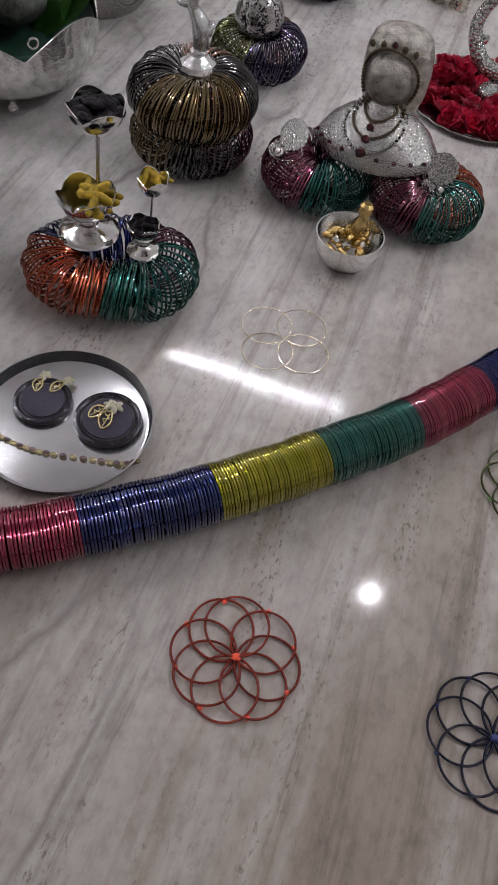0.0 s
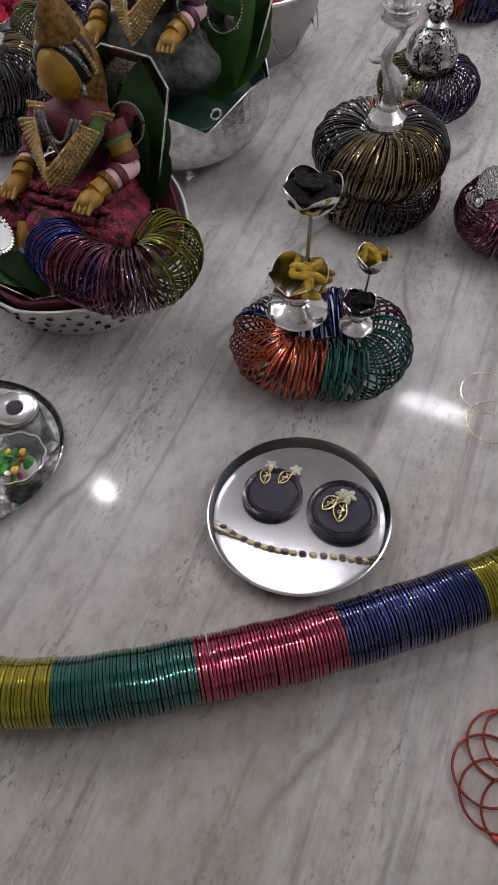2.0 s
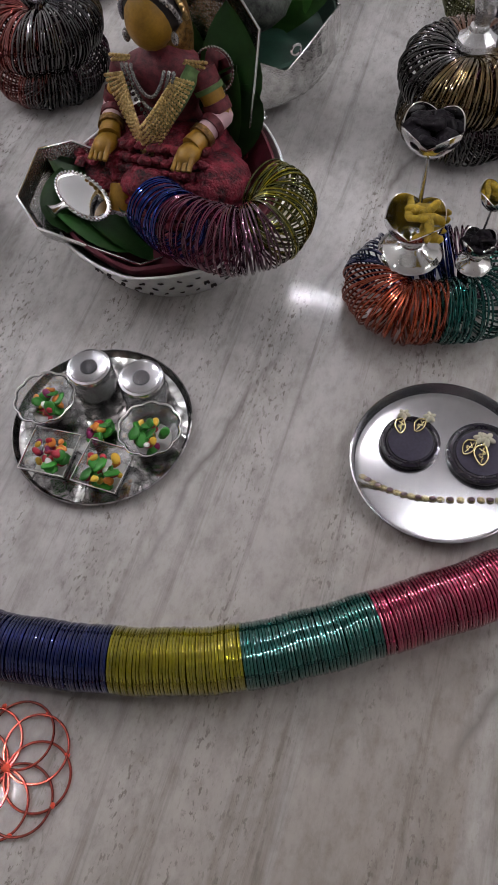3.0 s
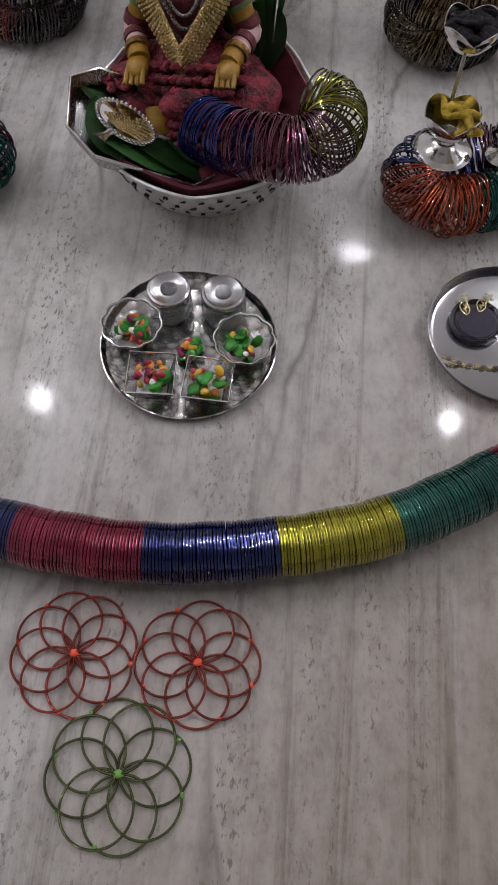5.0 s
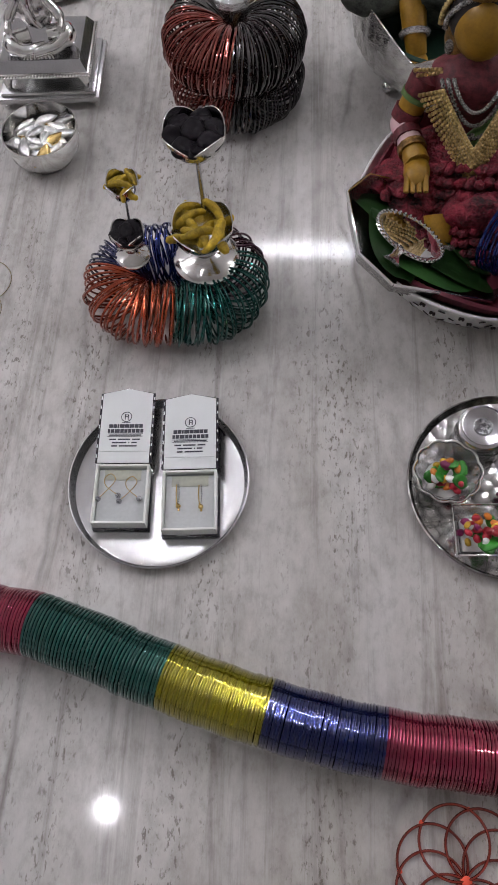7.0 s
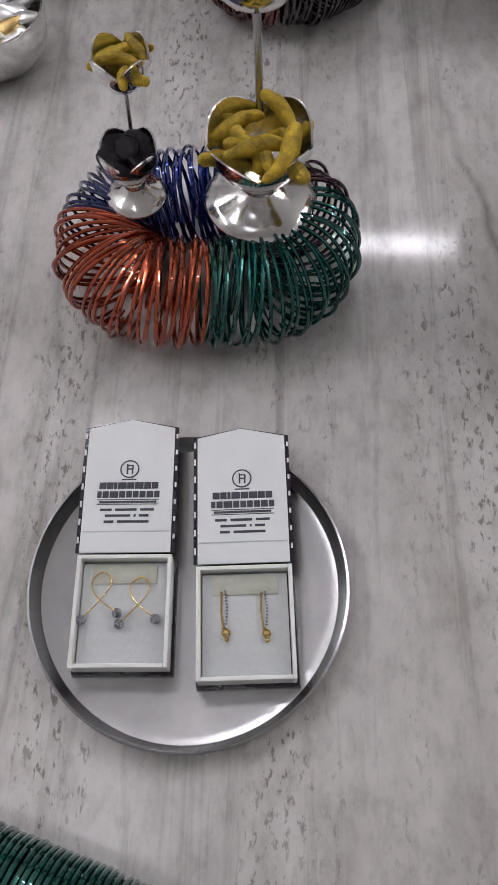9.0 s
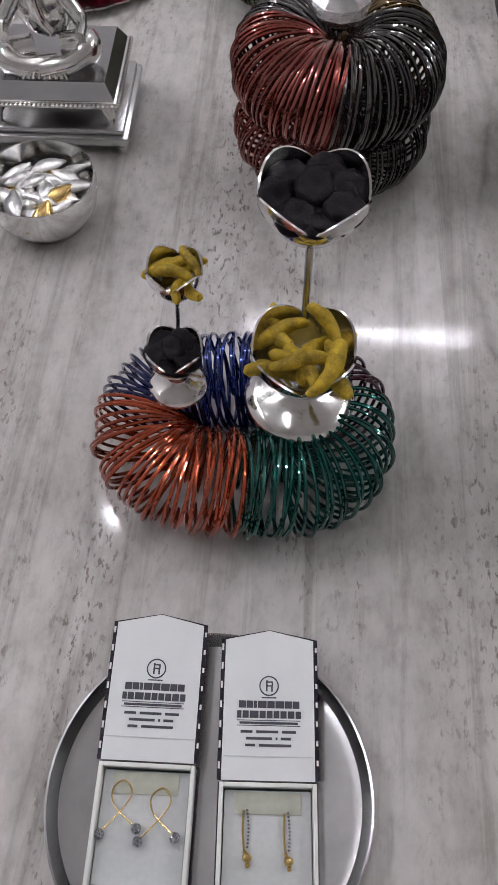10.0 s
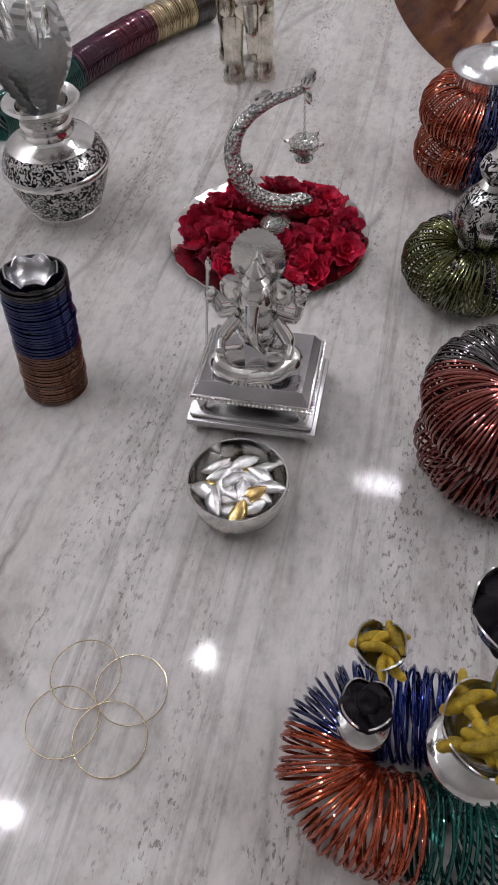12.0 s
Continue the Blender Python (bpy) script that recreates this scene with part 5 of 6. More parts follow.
def peacock_stand(at, turn):
    ob = thing("peacock_stand", at @ pose(0, 0, 0, 0, 0, turn), "silvery crystal peacock candle stand on a faceted base", "candle stand", "peacock stands")
    part("base", lathe([(0, 0), (0.026, 0), (0.028, 0.006), (0.025, 0.013), (0.018, 0.018), (0.013, 0.024), (0.012, 0.028), (0, 0.028)], 10), CRYSTAL, ob, angle=20)
    bird = join(sweep(spline([(0, 0, 0.026), (0.004, 0, 0.045), (0.0, 0, 0.065), (-0.010, 0, 0.085), (-0.004, 0, 0.105), (0.006, 0, 0.120), (0.006, 0, 0.128)], 20),
                      [0.008 + 0.0055 * math.sin(math.pi * min(1, i / 9)) if i < 10 else max(0.004, 0.0085 - 0.0006 * (i - 9)) for i in range(21)], 14),
                ball(0.009, 2, (0.8, 1.0, 1.7), pose(0.012, 0, 0.055, 0, 25)), ball(0.007, 2, (2.0, 0.7, 0.8), pose(-0.018, 0, 0.087)))
    part("bird", bird, CRYSTAL, ob)
    part("cup", vessel([(0.004, 0.126), (0.016, 0.132), (0.022, 0.138), (0.021, 0.143)], 0.0015, 40), CRYSTAL, ob)
    pm = mesh_of(ball(0.009, 2, (1.2, 0.7, 0.35)), "petal", CRYSTAL)
    for k in range(8):
        a = k * math.pi / 4
        shared("petal", pm, ob, pose(0.014 * math.cos(a), 0.014 * math.sin(a), 0.148, 0, -30, math.degrees(a)))
    part("finial", lathe([(0, 0.142), (0.006, 0.146), (0.010, 0.156), (0.007, 0.168), (0.010, 0.176), (0.006, 0.186), (0, 0.188)], 24), CRYSTAL, ob)
    return ob


peacock_stand(pose(-0.1836, 1.3565, 0.124), 15)
peacock_stand(pose(-0.799, 1.364, 0.124), 165)


def sprinkler(at):
    ob = thing("rosewater_sprinkler", at, "bulbous silver and oxidised rosewater sprinkler with tall neck", "sprinkler", "rosewater sprinklers")
    part("foot", lathe([(0, 0), (0.026, 0), (0.030, 0.003), (0.030, 0.006), (0.022, 0.010), (0, 0.010)], 40), SILVER, ob)
    part("body", lathe([(0.022, 0.0095), (0.034, 0.018), (0.0395, 0.032), (0.038, 0.048), (0.030, 0.064), (0.019, 0.075), (0.012, 0.079)], 48), DARK_SILVER, ob, "oxidised chased body")
    panel = bmesh.new()
    rows = []
    for r, z in ((0.035, 0.018), (0.0402, 0.032), (0.0387, 0.048), (0.0307, 0.064)):
        rows.append([panel.verts.new((r * math.cos(a), r * math.sin(a), z)) for a in (-0.2, -0.07, 0.07, 0.2)])
    for lo, hi in zip(rows, rows[1:]):
        for k in range(3):
            panel.faces.new((lo[k], lo[k + 1], hi[k + 1], hi[k]))
    bmesh.ops.solidify(panel, geom=panel.faces[:], thickness=0.0012)
    pm = mesh_of(panel, "panel", SILVER)
    for k in range(8):
        shared("panel", pm, ob, pose(0, 0, 0, 0, 0, k * 45))
    part("collar", lathe([(0.013, 0.078), (0.018, 0.080), (0.014, 0.085), (0.010, 0.088)], 32), SILVER, ob)
    part("ball", lathe([(0.008, 0.087), (0.017, 0.092), (0.021, 0.102), (0.017, 0.112), (0.008, 0.117)], 40), DARK_SILVER, ob, "chased round knop")
    part("neck", lathe([(0.008, 0.1165), (0.012, 0.118), (0.008, 0.123), (0.0065, 0.15), (0.006, 0.17), (0.011, 0.176), (0.013, 0.18), (0, 0.183)], 28), SILVER, ob)
    return ob


sprinkler(pose(-0.178, 1.612, 0.058))
sprinkler(pose(-0.838, 1.622, 0.058))


def covered_dish(at):
    ob = thing("covered_dish", at, "round glass and silver covered dish", "dish", "covered dishes")
    part("dish", vessel([(0.03, 0), (0.044, 0.006), (0.050, 0.02), (0.052, 0.03)], 0.002, 48), SILVER, ob)
    part("lid", lathe([(0.050, 0.0305), (0.053, 0.032), (0.050, 0.038), (0.034, 0.046), (0.014, 0.05), (0.006, 0.053), (0.008, 0.060), (0, 0.063)], 48), CRYSTAL, ob)


covered_dish(pose(-0.851, 1.882, 0.115))
covered_dish(pose(-0.1723, 1.9653, 0.115))

# ---- silver bust on two cushions ----
def bust_mesh():
    P = []
    cape = lathe([(0.0, 0.004), (0.080, 0.0), (0.098, 0.004), (0.100, 0.014), (0.094, 0.035), (0.080, 0.058), (0.058, 0.078), (0.036, 0.088), (0.030, 0.100), (0.028, 0.118), (0, 0.12)], 64)
    for v in cape.verts:
        v.co.y *= 0.72
        if v.co.z < 0.02:
            v.co.z += 0.010 * (v.co.x / 0.1) ** 2
    P.append((cape, 0))
    head = ball(0.036, 3, (0.98, 0.72, 1.2), pose(0, -0.010, 0.138))
    P.append((head, 1))
    hood = lathe([(0.040, 0.080), (0.050, 0.115), (0.052, 0.150), (0.050, 0.180), (0.043, 0.202), (0.030, 0.214), (0.014, 0.219), (0, 0.220)], 48)
    for v in hood.verts:
        v.co.y = v.co.y * 0.72 + 0.018
    P.append((hood, 1))
    rim = [(0.043 * math.cos(a), -0.022 + 0.018 * math.cos(a) ** 2, 0.138 + 0.050 * math.sin(a)) for a in [-0.6 + (math.pi + 1.2) * k / 40 for k in range(41)]]
    P.append(beads(rim, 0.0032, 2))
    outline = [(0.0, 0.098), (0.014, 0.100), (0.035, 0.094), (0.058, 0.080), (0.078, 0.058), (0.088, 0.036), (0.100, 0.030), (0.12, 0.028)]
    for w, drop, slot in ((0.036, 0.030, 2), (0.050, 0.052, 2), (0.064, 0.074, 0)):
        pts = []
        for k in range(41):
            s = -1 + k / 20
            z = 0.110 - drop * (1 - abs(s) ** 1.6)
            r = float(np.interp(z, [p[0] for p in outline], [p[1] for p in outline]))
            x = w * math.sin(math.pi * s / 2) * (1 - 0.62 * abs(s) ** 3)
            pts.append((x, -0.72 * math.sqrt(max(r * r - x * x, 0.00004)) - 0.003, z))
        P.append(beads(pts, 0.0028, slot))
    for z, y, s in ((0.072, -0.050, 1.2), (0.056, -0.061, 1.4), (0.036, -0.070, 1.6)):
        P.append((ball(0.005, 2, (1, 0.5, 1.1), pose(0, y, z) @ Matrix.Scale(s, 4)), 3))
    P.append(beads([(0.0965 * math.cos(a), 0.0965 * 0.72 * math.sin(a), 0.008 + 0.010 * math.cos(a) ** 2) for a in [2 * math.pi * k / 120 for k in range(120)]], 0.0026, 0))
    for k in range(9):
        a = math.radians(200 + 17 * k)
        P.append((ball(0.0042, 1, (1, 1, 1), pose(0.097 * math.cos(a), 0.097 * 0.72 * math.sin(a), 0.030)), 3))
    for k in range(5):
        P.append((ball(0.005, 1, (1, 0.5, 1.3), pose(0.03 * (k - 2) * 0.55, -0.017, 0.194 - 0.003 * abs(k - 2))), 3 if k == 2 else 2))
    return fuse(P)


DULL_SILVER = material("dull_silver", (0.38, 0.36, 0.325), 0.3, 1.0, grain=0.4, scale=70, bump=0.9, depth=0.004)
GARNET = material("garnet", (0.06, 0.008, 0.012), 0.15, coat=0.7)
BEAD_DARK = material("dark_bead", (0.10, 0.075, 0.045), 0.35, 0.5)
bust = part("silver_bust", bust_mesh(), [CHASED, DULL_SILVER, BEAD_DARK, GARNET], at=pose(0.08, 1.372, 0.064, -8, -4, -10) @ Matrix.Diagonal((0.9, 0.9, 0.78, 1)) , angle=60)
tagged(bust, "chased silver bust with dark bead chains resting on bangle cushions", "statue")


def filigree_lamp(at):
    ob = thing("filigree_lamp", at, "small bright silver filigree lamp with round fan", "oil lamp", "filigree lamps")
    part("saucer", vessel([(0.008, 0), (0.019, 0.004), (0.023, 0.009)], 0.0014, 32, lambda a, r, z: (r * (1 + 0.08 * abs(math.cos(6 * a)) * (z > 0.005)), z)), CHASED, ob)
    part("fan", moved(lathe([(0, 0), (0.020, 0), (0.021, 0.001), (0.020, 0.002), (0, 0.0025)], 36, lambda a, r, z: (r * (1 + 0.06 * abs(math.cos(9 * a))), z)), pose(0, 0.016, 0.026, 55)), CHASED, ob)
    part("stem", sweep([(0, 0.0, 0.004), (0, 0.01, 0.014), (0, 0.016, 0.026)], 0.003, 8), SILVER, ob)
    part("bird", join(ball(0.008, 2, (0.8, 1.3, 0.8), pose(0, -0.012, 0.012)), ball(0.005, 2, at=pose(0, -0.02, 0.018))), SILVER, ob)


filigree_lamp(pose(-0.034, 1.315, 0.062, 0, 0, -20))
filigree_lamp(pose(0.18, 1.335, 0.062, 0, 0, 10))

# ---- bowls ----
def round_bowl(at, r, h, label):
    ob = part("silver_bowl", vessel([(r * 0.4, 0), (r * 0.7, h * 0.1), (r * 0.93, h * 0.45), (r, h * 0.85), (r * 0.99, h)], 0.0016, 64), SILVER, at=at)
    return tagged(ob, label, "bowl", "silver bowls")


round_bowl(pose(0.0917, 1.217, 0), 0.046, 0.047, "small plain silver bowl filled with gold foil pieces")
FOIL = [mesh_of(ball(0.009, 2, (1.3, 0.7, 0.45), rough=0.5, freq=200), "foil", GOLD), mesh_of(ball(0.008, 2, (1.0, 0.9, 0.5), rough=0.5, freq=260), "foil", GOLD)]
rnd = random.Random(31)
for k in range(30):
    o = new("gold_foil_piece", FOIL[k % 2])
    a, r = rnd.uniform(0, 6.28), 0.031 * math.sqrt(rnd.random())
    o.matrix_basis = pose(0.0917 + r * math.cos(a), 1.217 + r * math.sin(a), 0.028 + 0.0004 * k, rnd.uniform(0, 360), rnd.uniform(-40, 40), rnd.uniform(0, 360)) @ Matrix.Scale(rnd.uniform(0.6, 1.1), 4)
    tagged(o, "crumpled shiny gold foil piece in a silver bowl", "gold foil", "gold foil pieces")
bottle = thing("gold_bottle", pose(0.098, 1.227, 0.040, -8, 6, 0), "small gold bottle with round stopper standing in the bowl", "bottle")
part("body", lathe([(0, 0), (0.011, 0), (0.012, 0.010), (0.009, 0.020), (0.006, 0.026), (0.006, 0.032)], 24), GOLD, bottle)
part("stopper", lathe([(0.0055, 0.032), (0.0095, 0.034), (0.0095, 0.043), (0.006, 0.047), (0, 0.047)], 24), GOLD, bottle)

round_bowl(pose(-1.047, 1.23, 0), 0.0492, 0.050, "plain silver bowl filled with silver and gold wrapped pieces")
FOIL_SILVER = material("silver_leaf", (0.80, 0.80, 0.80), 0.3, 1.0, grain=0.15, scale=160, bump=0.25, spread=0.2)
pods = []
for g, m in ((0, FOIL_SILVER), (1, FOIL_SILVER), (2, GOLD)):
    bm = ball(0.010, 3, (2.0, 0.85, 0.55))
    for v in bm.verts:
        t = abs(v.co.x) / 0.02
        v.co.y *= 1 - 0.6 * t * t
        v.co.z *= 1 - 0.5 * t * t
        v.co.y += 0.004 * t * t
    pods.append(mesh_of(bm, "wrapped_pod", m))
rnd = random.Random(33)
for k in range(26):
    a, r = k * 2.4, 0.034 * math.sqrt((k + 0.5) / 26)
    o = new("wrapped_pod", pods[2 if k % 6 == 5 else k % 2])
    o.matrix_basis = pose(-1.047 + r * math.cos(a), 1.230 + r * math.sin(a), 0.032 + 0.010 * rnd.random() - 0.08 * r, rnd.uniform(-30, 30), rnd.uniform(-22, 22), rnd.uniform(0, 360)) @ Matrix.Scale(rnd.uniform(0.75, 1.0), 4)
    tagged(o, "pod-shaped piece wrapped in shiny foil, in a silver bowl", "foil piece", "foil-wrapped pods")

# ---- silver stool with seated figure ----
stool = thing("silver_stool", pose(-1.058, 1.374, 0, 0, 0, 1.5) @ Matrix.Diagonal((1.01, 1.02, 1.02, 1)), "two-tier silver stool with beaded edge and small feet", "stool")
part("lower_slab", block(0.138, 0.112, 0.009, 0.002, pose(0, 0, 0.011)), BRUSHED, stool)
part("lower_ledge", block(0.130, 0.104, 0.006, 0.002, pose(0, 0, 0.0202)), BRUSHED, stool)
for sx in (-1, 1):
    for sy in (-1, 1):
        part("foot", lathe([(0.0, 0), (0.004, 0.0), (0.005, 0.004), (0.0035, 0.008), (0.005, 0.011), (0, 0.011)], 16), SILVER, stool, at=pose(sx * 0.062, sy * 0.049, 0))
        part("leg", sweep([(0, 0, 0.0262), (0, 0, 0.034), (-sx * 0.004, -sy * 0.003, 0.046)], [0.0035, 0.005, 0.008], 10), SILVER, stool, at=pose(sx * 0.053, sy * 0.042, 0))
part("upper_slab", block(0.124, 0.100, 0.007, 0.001, pose(0, 0, 0.046)), SILVER, stool)
slope = block(0.120, 0.096, 0.014, 0.0, pose(0, 0, 0.0531))
for v in slope.verts:
    if v.co.z > 0.06:
        v.co.x *= 0.88
        v.co.y *= 0.86
part("top", slope, STEEL, stool, angle=20)
bead = mesh_of(ball(0.0021, 1), "bead", SILVER)
for k in range(31):
    x = -0.0625 + 0.125 * k / 30
    for y in (-0.0512, 0.0512):
        shared("bead", bead, stool, pose(x, y, 0.0495))
for k in range(24):
    y = -0.0475 + 0.095 * k / 23
    for x in (-0.0632, 0.0632):
        shared("bead", bead, stool, pose(x, y, 0.0495))


def seated_figure():
    """One plain mesh: cast figure with halo, four arms and a long trunk."""
    P = [ball(0.030, 3, (1.05, 0.8, 1.0), pose(0, 0.006, 0.044)),
         ball(0.022, 3, (1, 0.9, 1.05), pose(0, -0.004, 0.086)),
         sweep(spline([(-0.016, -0.012, 0.012), (-0.046, -0.022, 0.011), (-0.022, -0.040, 0.010), (0.012, -0.036, 0.010)], 16), [0.013] * 9 + [0.010] * 8, 12),
         sweep(spline([(0.016, -0.012, 0.013), (0.046, -0.016, 0.018), (0.030, -0.038, 0.014), (-0.004, -0.044, 0.009)], 16), [0.013] * 9 + [0.009] * 8, 12),
         sweep(spline([(0, -0.022, 0.088), (0, -0.034, 0.072), (0.004, -0.034, 0.052), (0.014, -0.036, 0.040)], 14), [0.009 - 0.0004 * i for i in range(15)], 10),
         lathe([(0.015, 0.100), (0.0165, 0.105), (0.011, 0.110), (0.012, 0.114), (0.006, 0.121), (0.003, 0.126), (0, 0.127)], 24)]
    for sx in (-1, 1):
        P.append(ball(0.016, 2, (1.0, 0.25, 1.2), pose(sx * 0.028, 0.002, 0.088, 0, sx * 15)))
        P.append(sweep(spline([(sx * 0.022, 0, 0.066), (sx * 0.044, 0.002, 0.060), (sx * 0.052, -0.006, 0.082)], 10), [0.008] * 6 + [0.006] * 5, 10))
        P.append(sweep(spline([(sx * 0.022, -0.006, 0.060), (sx * 0.040, -0.016, 0.040), (sx * 0.040, -0.032, 0.034)], 10), [0.008] * 6 + [0.006] * 5, 10))
        P.append(ball(0.008, 2, at=pose(sx * 0.052, -0.007, 0.088)))
    P.append(sweep([(-0.060, -0.020, 0.030), (-0.056, -0.010, 0.085), (-0.053, -0.006, 0.118)], [0.0012, 0.0018, 0.0022], 8))
    P.append(ball(0.006, 1, (0.7, 0.4, 1.6), pose(-0.052, -0.006, 0.122)))
    for k in range(5):
        a = 2 * math.pi * k / 5
        P.append(ball(0.0048, 1, (1, 0.7, 1), pose(0.054 + 0.006 * math.cos(a), -0.008, 0.100 + 0.006 * math.sin(a))))
    halo = lathe([(0, -0.001), (0.0295, -0.001), (0.0315, 0.0), (0.0295, 0.001), (0, 0.0012)], 72, lambda a, r, z: (r * (1 + (0.03 * math.cos(36 * a) if r > 0.03 else 0)), z))
    P.append(moved(halo, pose(0, 0.014, 0.118, 78)))
    for k in range(9):
        P.append(sweep([(0.004 * (k - 4), -0.044, 0.018 - 0.001 * abs(k - 4)), (0.006 * (k - 4), -0.052, 0.006)], 0.002, 6))
    return join(*P)


fig = part("seated_figure", seated_figure(), SILVER, at=pose(-1.057, 1.374, 0.0684, 0, 0, 3) @ Matrix.Diagonal((0.84, 0.92, 1.0, 1)), angle=50)
tagged(fig, "cast silver seated figure with round halo on a stool", "statue")


# ---- rose plates with fish lamps ----
def rose_mesh(seed):
    rnd = random.Random(seed)
    out = bmesh.new()
    tip = out.verts.new((0, 0, 0.005))
    bud = [out.verts.new((0.004 * math.cos(k), 0.004 * math.sin(k), 0.013)) for k in range(6)]
    for k in range(6):
        out.faces.new((tip, bud[k], bud[(k + 1) % 6]))
    for ring, (n, r, tilt, s) in enumerate(((4, 0.0035, 76, 0.7), (5, 0.0075, 60, 0.95), (6, 0.012, 38, 1.15), (6, 0.016, 16, 1.2))):
        for k in range(n):
            a = 2 * math.pi * (k + 0.5 * ring + rnd.uniform(-0.2, 0.2)) / n
            bm = bmesh.new()
            rows = []
            for i in range(5):
                u = i / 4
                w = 0.0085 * math.sin(math.pi * (0.16 + 0.72 * u)) * s
                rows.append([bm.verts.new((sw * w, u * 0.014 * s, 0.0035 * sw * sw * s + 0.004 * u * u * (1 if i < 4 else 0.4) + rnd.uniform(-0.0006, 0.0006))) for sw in (-1, -0.4, 0.4, 1)])
            for p, q in zip(rows, rows[1:]):
                for j in range(3):
                    bm.faces.new((p[j], p[j + 1], q[j + 1], q[j]))
            bmesh.ops.solidify(bm, geom=bm.faces[:], thickness=0.0004)
            roots = [v for v in bm.verts if v.co.y < 0.0006]
            moved(bm, pose(0, 0, 0.006, 0, 0, math.degrees(a) - 90) @ pose(0, r * 0.55, 0, tilt))
            for v in roots:
                v.co = Vector((0, 0, 0.005))
            out = join(out, bm)
    bmesh.ops.remove_doubles(out, verts=out.verts, dist=1e-5)
    return mesh_of(out, "rose", ROSE, 60)


ROSES = [rose_mesh(s) for s in range(4)]


def rose_plate(at, turn, seed):
    dish = part("scalloped_plate", lathe([(0, 0), (0.105, 0), (0.122, 0.004), (0.132, 0.009), (0.131, 0.0105), (0.12, 0.006), (0.104, 0.002), (0, 0.002)], 120,
                lambda a, r, z: (r * (1 + (0.018 * abs(math.cos(14 * a)) if r > 0.11 else 0)), z)), SILVER, at=at)
    tagged(dish, "round silver plate with scalloped rim full of roses", "plate", "rose plates")
    rnd = random.Random(seed)
    k = 0
    for ring, (n, r) in enumerate(((7, 0.040), (13, 0.064), (18, 0.086), (22, 0.104))):
        for i in range(n):
            a = 2 * math.pi * (i + 0.37 * ring + rnd.uniform(-0.25, 0.25)) / n
            o = new("rose", ROSES[k % 4])
            o.matrix_basis = at @ pose(r * math.cos(a), r * math.sin(a), 0.0045 + rnd.uniform(0, 0.005), rnd.uniform(-38, 38), rnd.uniform(-38, 38), rnd.uniform(0, 360)) @ Matrix.Scale(rnd.uniform(0.75, 1.15), 4)
            tagged(o, "deep red rose head lying on a silver plate", "rose", "rose heads")
            k += 1
    base = at @ pose(0.010, 0, 0.004, 0, 0, turn) @ Matrix.Diagonal((0.88, 0.9, 0.93, 1))
    lamp = thing("fish_lamp", base, "tall silver fish-shaped lamp stand with hanging oil lamp", "oil lamp", "fish lamps")
    part("foot", lathe([(0, 0), (0.027, 0), (0.029, 0.006), (0.024, 0.012), (0.026, 0.016), (0.024, 0.026), (0.014, 0.034), (0.010, 0.040), (0.012, 0.044), (0, 0.046)], 40), CHASED, lamp)
    pts = spline([(0.052, 0.012, 0.060), (0.036, 0.010, 0.058), (0.008, 0.004, 0.053), (-0.026, 0.0, 0.062), (-0.052, 0.002, 0.088), (-0.064, 0.006, 0.124), (-0.050, 0.012, 0.162), (-0.016, 0.018, 0.190), (0.022, 0.022, 0.206), (0.034, 0.024, 0.210)], 40)
    rad = [np.interp(i / 40, [0, 0.04, 0.12, 0.3, 0.45, 0.6, 0.8, 0.95, 1], [0.004, 0.008, 0.0125, 0.0145, 0.0138, 0.0115, 0.0075, 0.0052, 0.005]) for i in range(41)]
    part("body", sweep(pts, [float(r) for r in rad], 18), SCALY, lamp, "scaly silver fish body")
    part("tail", join(ball(0.011, 2, (0.8, 0.35, 1.5), pose(0.040, 0.024, 0.222, 0, 25)), ball(0.009, 2, (0.6, 0.35, 1.4), pose(0.040, 0.024, 0.202, 0, -15))), SILVER, lamp)
    part("fin", ball(0.012, 2, (1.5, 0.3, 0.7), pose(-0.022, 0.016, 0.198, 0, -30)), SILVER, lamp)
    part("fin", ball(0.011, 2, (0.8, 0.3, 1.2), pose(-0.044, 0.006, 0.100, 0, 30)), SILVER, lamp)
    link = mesh_of(moved(torus(0.0022, 0.0006, 12, 5), Matrix.Diagonal((0.7, 1, 1.2, 1))), "chain_link", SILVER)
    for i in range(13):
        shared("chain_link", link, lamp, pose(0.036, 0.024, 0.198 - 0.0041 * i, 0, 0, 90 * (i % 2)))
    hang = part("hanging_lamp", lathe([(0, 0.114), (0.013, 0.114), (0.015, 0.117), (0.009, 0.120), (0.011, 0.124), (0.020, 0.130), (0.022, 0.140), (0.014, 0.146), (0, 0.147)], 8), CHASED, lamp, at=pose(0.036, 0.024, 0), angle=20)
    for k in range(6):
        a = k * math.pi / 3
        part("spout", ball(0.006, 1, (1.7, 0.7, 0.6), pose(0.022 * math.cos(a), 0.022 * math.sin(a), 0.137, 0, -20, math.degrees(a))), SILVER, hang)


rose_plate(pose(-1.1085, 1.661, 0), 0, 1)
rose_plate(pose(0.1986, 1.7159, 0), 0, 2)

# ---- carved vase with metal leaves ----
vase = thing("carved_vase", pose(-1.406, 1.679, 0), "squat silver vase with black carved foliage bands", "vase")
part("foot", lathe([(0, 0), (0.046, 0), (0.048, 0.004), (0.050, 0.012), (0.049, 0.0135)], 56, lambda a, r, z: (r * (1 + 0.02 * math.cos(40 * a)), z)), SILVER, vase)
part("body", lathe([(0.049, 0.0135), (0.058, 0.03), (0.067, 0.055), (0.071, 0.070)], 64), DARK_SILVER, vase, "black ground with silver foliage")
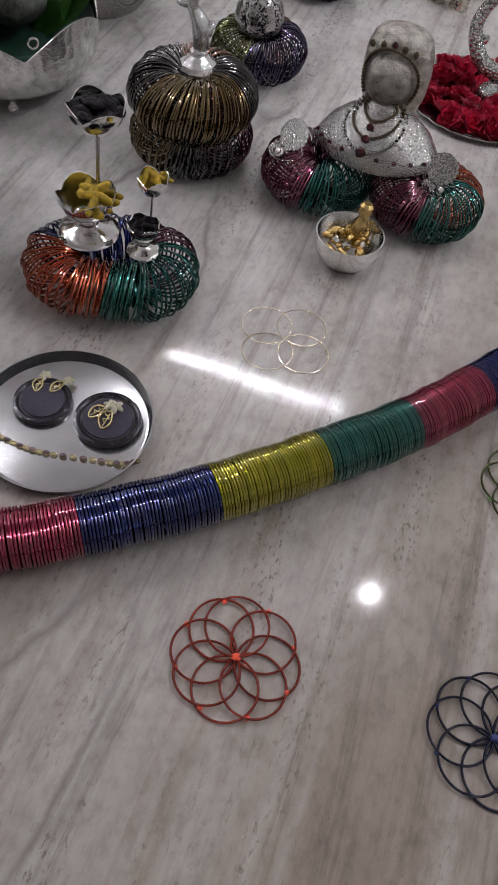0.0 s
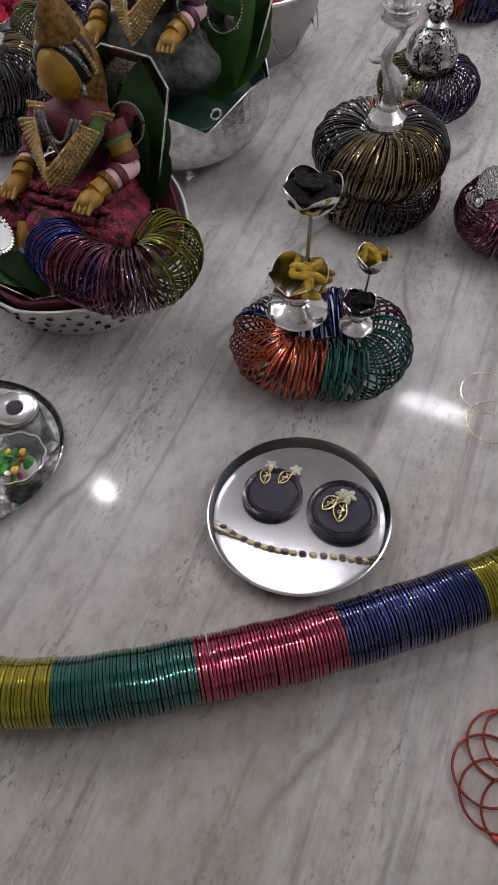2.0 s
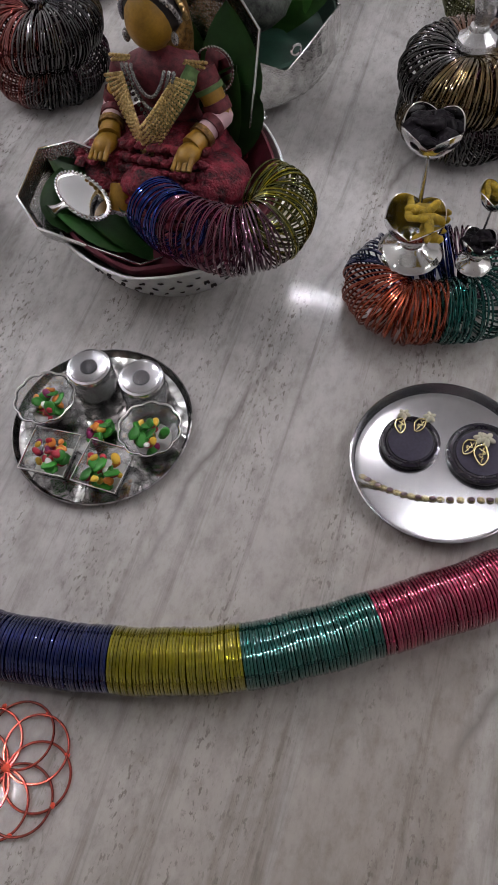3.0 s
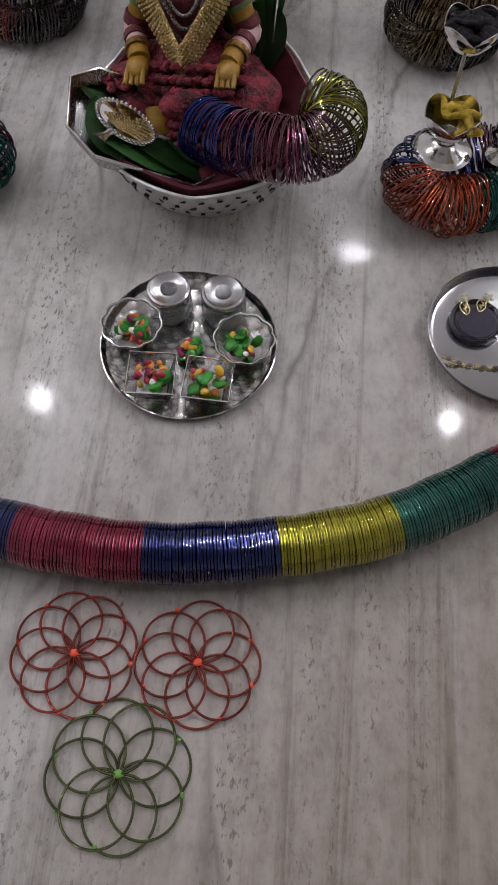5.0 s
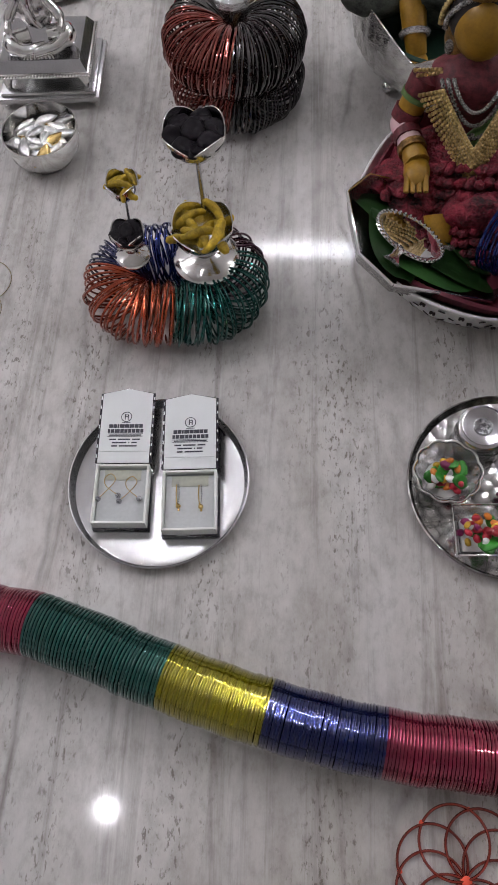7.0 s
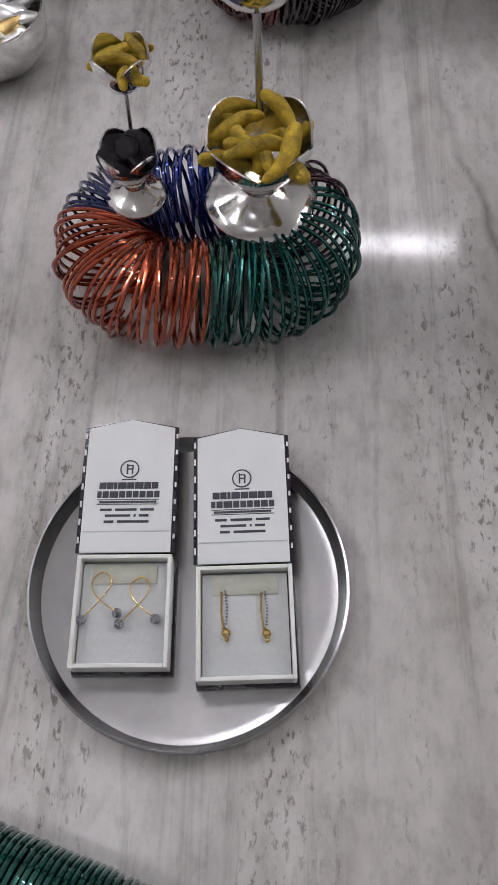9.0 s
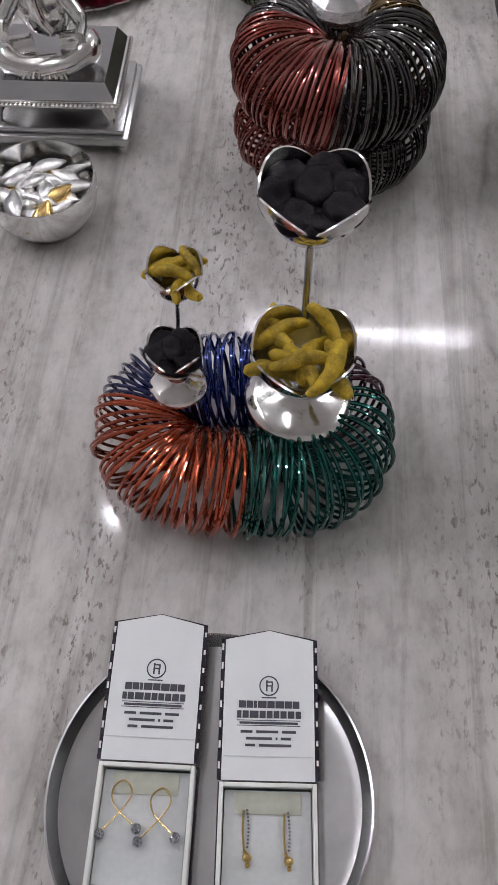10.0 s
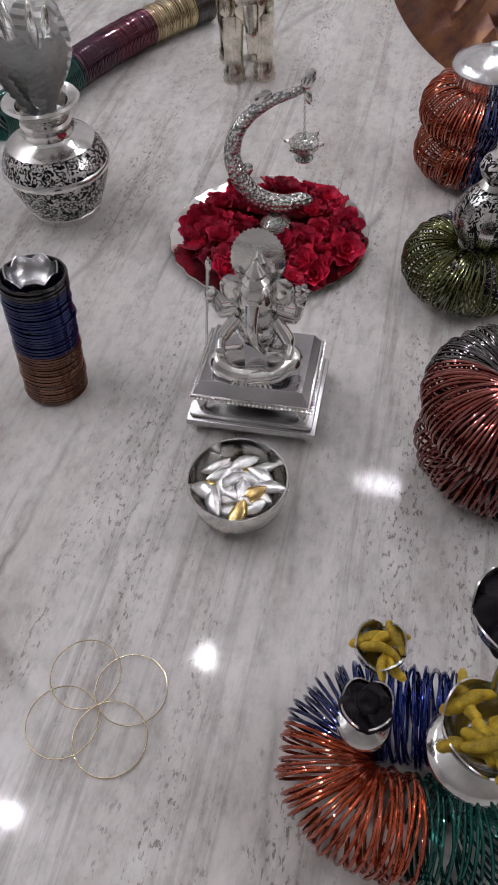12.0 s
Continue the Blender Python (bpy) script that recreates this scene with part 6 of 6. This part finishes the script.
part("belt", lathe([(0.0712, 0.070), (0.0735, 0.073), (0.0735, 0.077), (0.0712, 0.080)], 64), SILVER, vase)
part("shoulder", lathe([(0.071, 0.080), (0.066, 0.094), (0.056, 0.103)], 64), DARK_SILVER, vase)
part("shoulder_ring", lathe([(0.0565, 0.103), (0.058, 0.106), (0.050, 0.110), (0.036, 0.114), (0.033, 0.118)], 64), SILVER, vase)
part("neck", lathe([(0.033, 0.118), (0.031, 0.126), (0.034, 0.134), (0.031, 0.137), (0.036, 0.150), (0.046, 0.158), (0.050, 0.162), (0.047, 0.165), (0.034, 0.158), (0.029, 0.14)], 56), SILVER, vase)
FOILLEAF = material("foil_leaf", (0.86, 0.86, 0.85), 0.30, 1.0, grain=0.12, scale=40, bump=0.1)


def foil_leaf(length, width):
    bm = bmesh.new()
    rows = []
    n = 22
    for i in range(n + 1):
        u = i / n
        w = width * 0.5 * math.sin(math.pi * (0.06 + 0.9 * u)) ** 0.7
        rows.append([bm.verts.new((s * w, (0.0016 if i % 2 else -0.0016) * (1 - 0.6 * (s == 0)) + 0.004 * s * s - 0.012 * u * u, length * u + 0.004 * abs(s))) for s in (-1, -0.5, 0, 0.5, 1)])
    for a, b in zip(rows, rows[1:]):
        for k in range(4):
            bm.faces.new((a[k], a[k + 1], b[k + 1], b[k]))
    bmesh.ops.solidify(bm, geom=bm.faces[:], thickness=0.0004)
    return bm


fl = mesh_of(foil_leaf(0.112, 0.074), "foil_leaf", FOILLEAF, 20)
for k, (rx, ry, rz, s) in enumerate(((-12, 0, 10, 1.0), (-14, 6, -50, 0.95), (-16, -5, 70, 1.0), (-10, 8, 130, 1.1), (-12, -8, 200, 1.1), (-8, 0, 260, 1.15), (-20, 0, -20, 0.85))):
    shared("foil_leaf", fl, vase, pose(0, 0, 0.150, 0, 0, rz) @ pose(0, -0.018, 0, -rx, ry, 0) @ Matrix.Scale(s, 4))
spear = mesh_of(lathe([(0.001, 0), (0.0015, 0.08), (0.005, 0.095), (0.006, 0.11), (0.003, 0.13), (0, 0.135)], 12), "bud", SILVER)
for k in range(6):
    shared("bud", spear, vase, pose(0.012 * math.cos(k), 0.012 * math.sin(k), 0.145, 10 * math.sin(k), 10 * math.cos(k), 0))

# ---- upright stack of bangles ----
tower = thing("bangle_tower", pose(-1.293, 1.353, 0, -5, 1.5, 0), "upright stack of bronze and navy bangles with silver flower cup", "bangles")
flat_n = {c: mesh_of(moved(torus(0.0335, 0.0021, 36, 6), pose(0, 0, 0, 90)), "bangle", BANGLE[c]) for c in ("brown", "navy", "smoke")}
rnd = random.Random(41)
for k in range(40):
    c = "brown" if k < 18 else ("smoke" if k > 36 else "navy")
    shared("bangle", flat_n[c], tower, pose(rnd.gauss(0, 0.0006), rnd.gauss(0, 0.0006), 0.0021 + 0.0038 * k, rnd.gauss(0, 0.5), rnd.gauss(0, 0.5), 0))
part("flower_cup", moved(petal_cup(0.027, 0.022, 7), Matrix.Translation((0, 0, 0.136))), STEEL, tower, "polished silver flower cup")

# ---- elephants ----
def elephant(at, label):
    P = [ball(0.05, 3, (0.75, 1.15, 0.8), pose(0, 0, 0.115)), ball(0.030, 3, (0.9, 0.9, 1.05), pose(0, -0.064, 0.135)),
         sweep(spline([(0, -0.085, 0.135), (0, -0.102, 0.105), (0, -0.100, 0.075), (0, -0.108, 0.062)], 12), [0.013 - 0.0006 * i for i in range(13)], 10)]
    for sx in (-1, 1):
        P.append(ball(0.024, 2, (0.25, 0.8, 1.1), pose(sx * 0.030, -0.056, 0.135, 0, 0, sx * 25)))
        for sy in (-1, 1):
            P.append(lathe([(0, 0), (0.019, 0), (0.020, 0.006), (0.0175, 0.010), (0.019, 0.018), (0.016, 0.022), (0.016, 0.05), (0.019, 0.09), (0.019, 0.11), (0, 0.112)], 20))
            moved(P[-1], pose(sx * 0.025, sy * 0.038, 0))
    ob = part("elephant_figure", join(*P), ELEPHANT, at=at, angle=50)
    tagged(ob, label, "figurine", "elephant figures")


ELEPHANT = material("bright_mottled_silver", (0.68, 0.64, 0.56), 0.16, 1.0, grain=0.35, scale=45, bump=0.3)
elephant(pose(-1.2453, 2.1199, 0, 0, 0, 20), "polished silver elephant figure standing on the marble")
elephant(pose(0.0849, 2.0809, 0, 0, 0, -15), "polished silver elephant figure standing on the marble")

# ---- second row of bangles at the back ----
names = ["smoke", "ringgold", "wine", "plum", "green", "green"]
words = {"smoke": "dark grey", "ringgold": "gilt", "wine": "deep magenta", "plum": "plum", "green": "bottle green"}
back = spline([(-1.3608, 2.2932, 0.031), (-1.3874, 2.2588, 0.031), (-1.443, 2.1788, 0.031), (-1.4843, 2.0937, 0.031), (-1.5182, 2.0024, 0.031), (-1.5534, 1.9165, 0.031), (-1.5813, 1.8282, 0.031)], 6 * 26)
rnd = random.Random(51)
for s, c in enumerate(names):
    base = back[s * 26 + 13]
    stack = thing("bangle_stack", Matrix.Translation((base.x, base.y, 0)), words[c] + " bangles threaded into a row near the vase", "bangles", "bangle stacks in the back row")
    for i in range(26):
        k = s * 26 + i
        d = (back[k + 1] - back[k]).normalized()
        big = 1.0 + (0.05 * math.sin(k * 1.1) if c == "ringgold" else 0)
        shared("bangle", BIG[c], stack, Matrix.Translation(back[k] - Vector((base.x, base.y, 0))) @ d.to_track_quat("Y", "Z").to_matrix().to_4x4() @ pose(0, 0, rnd.gauss(0, 0.0004), rnd.gauss(0, 1), rnd.uniform(0, 360), 0) @ Matrix.Scale(big, 4))
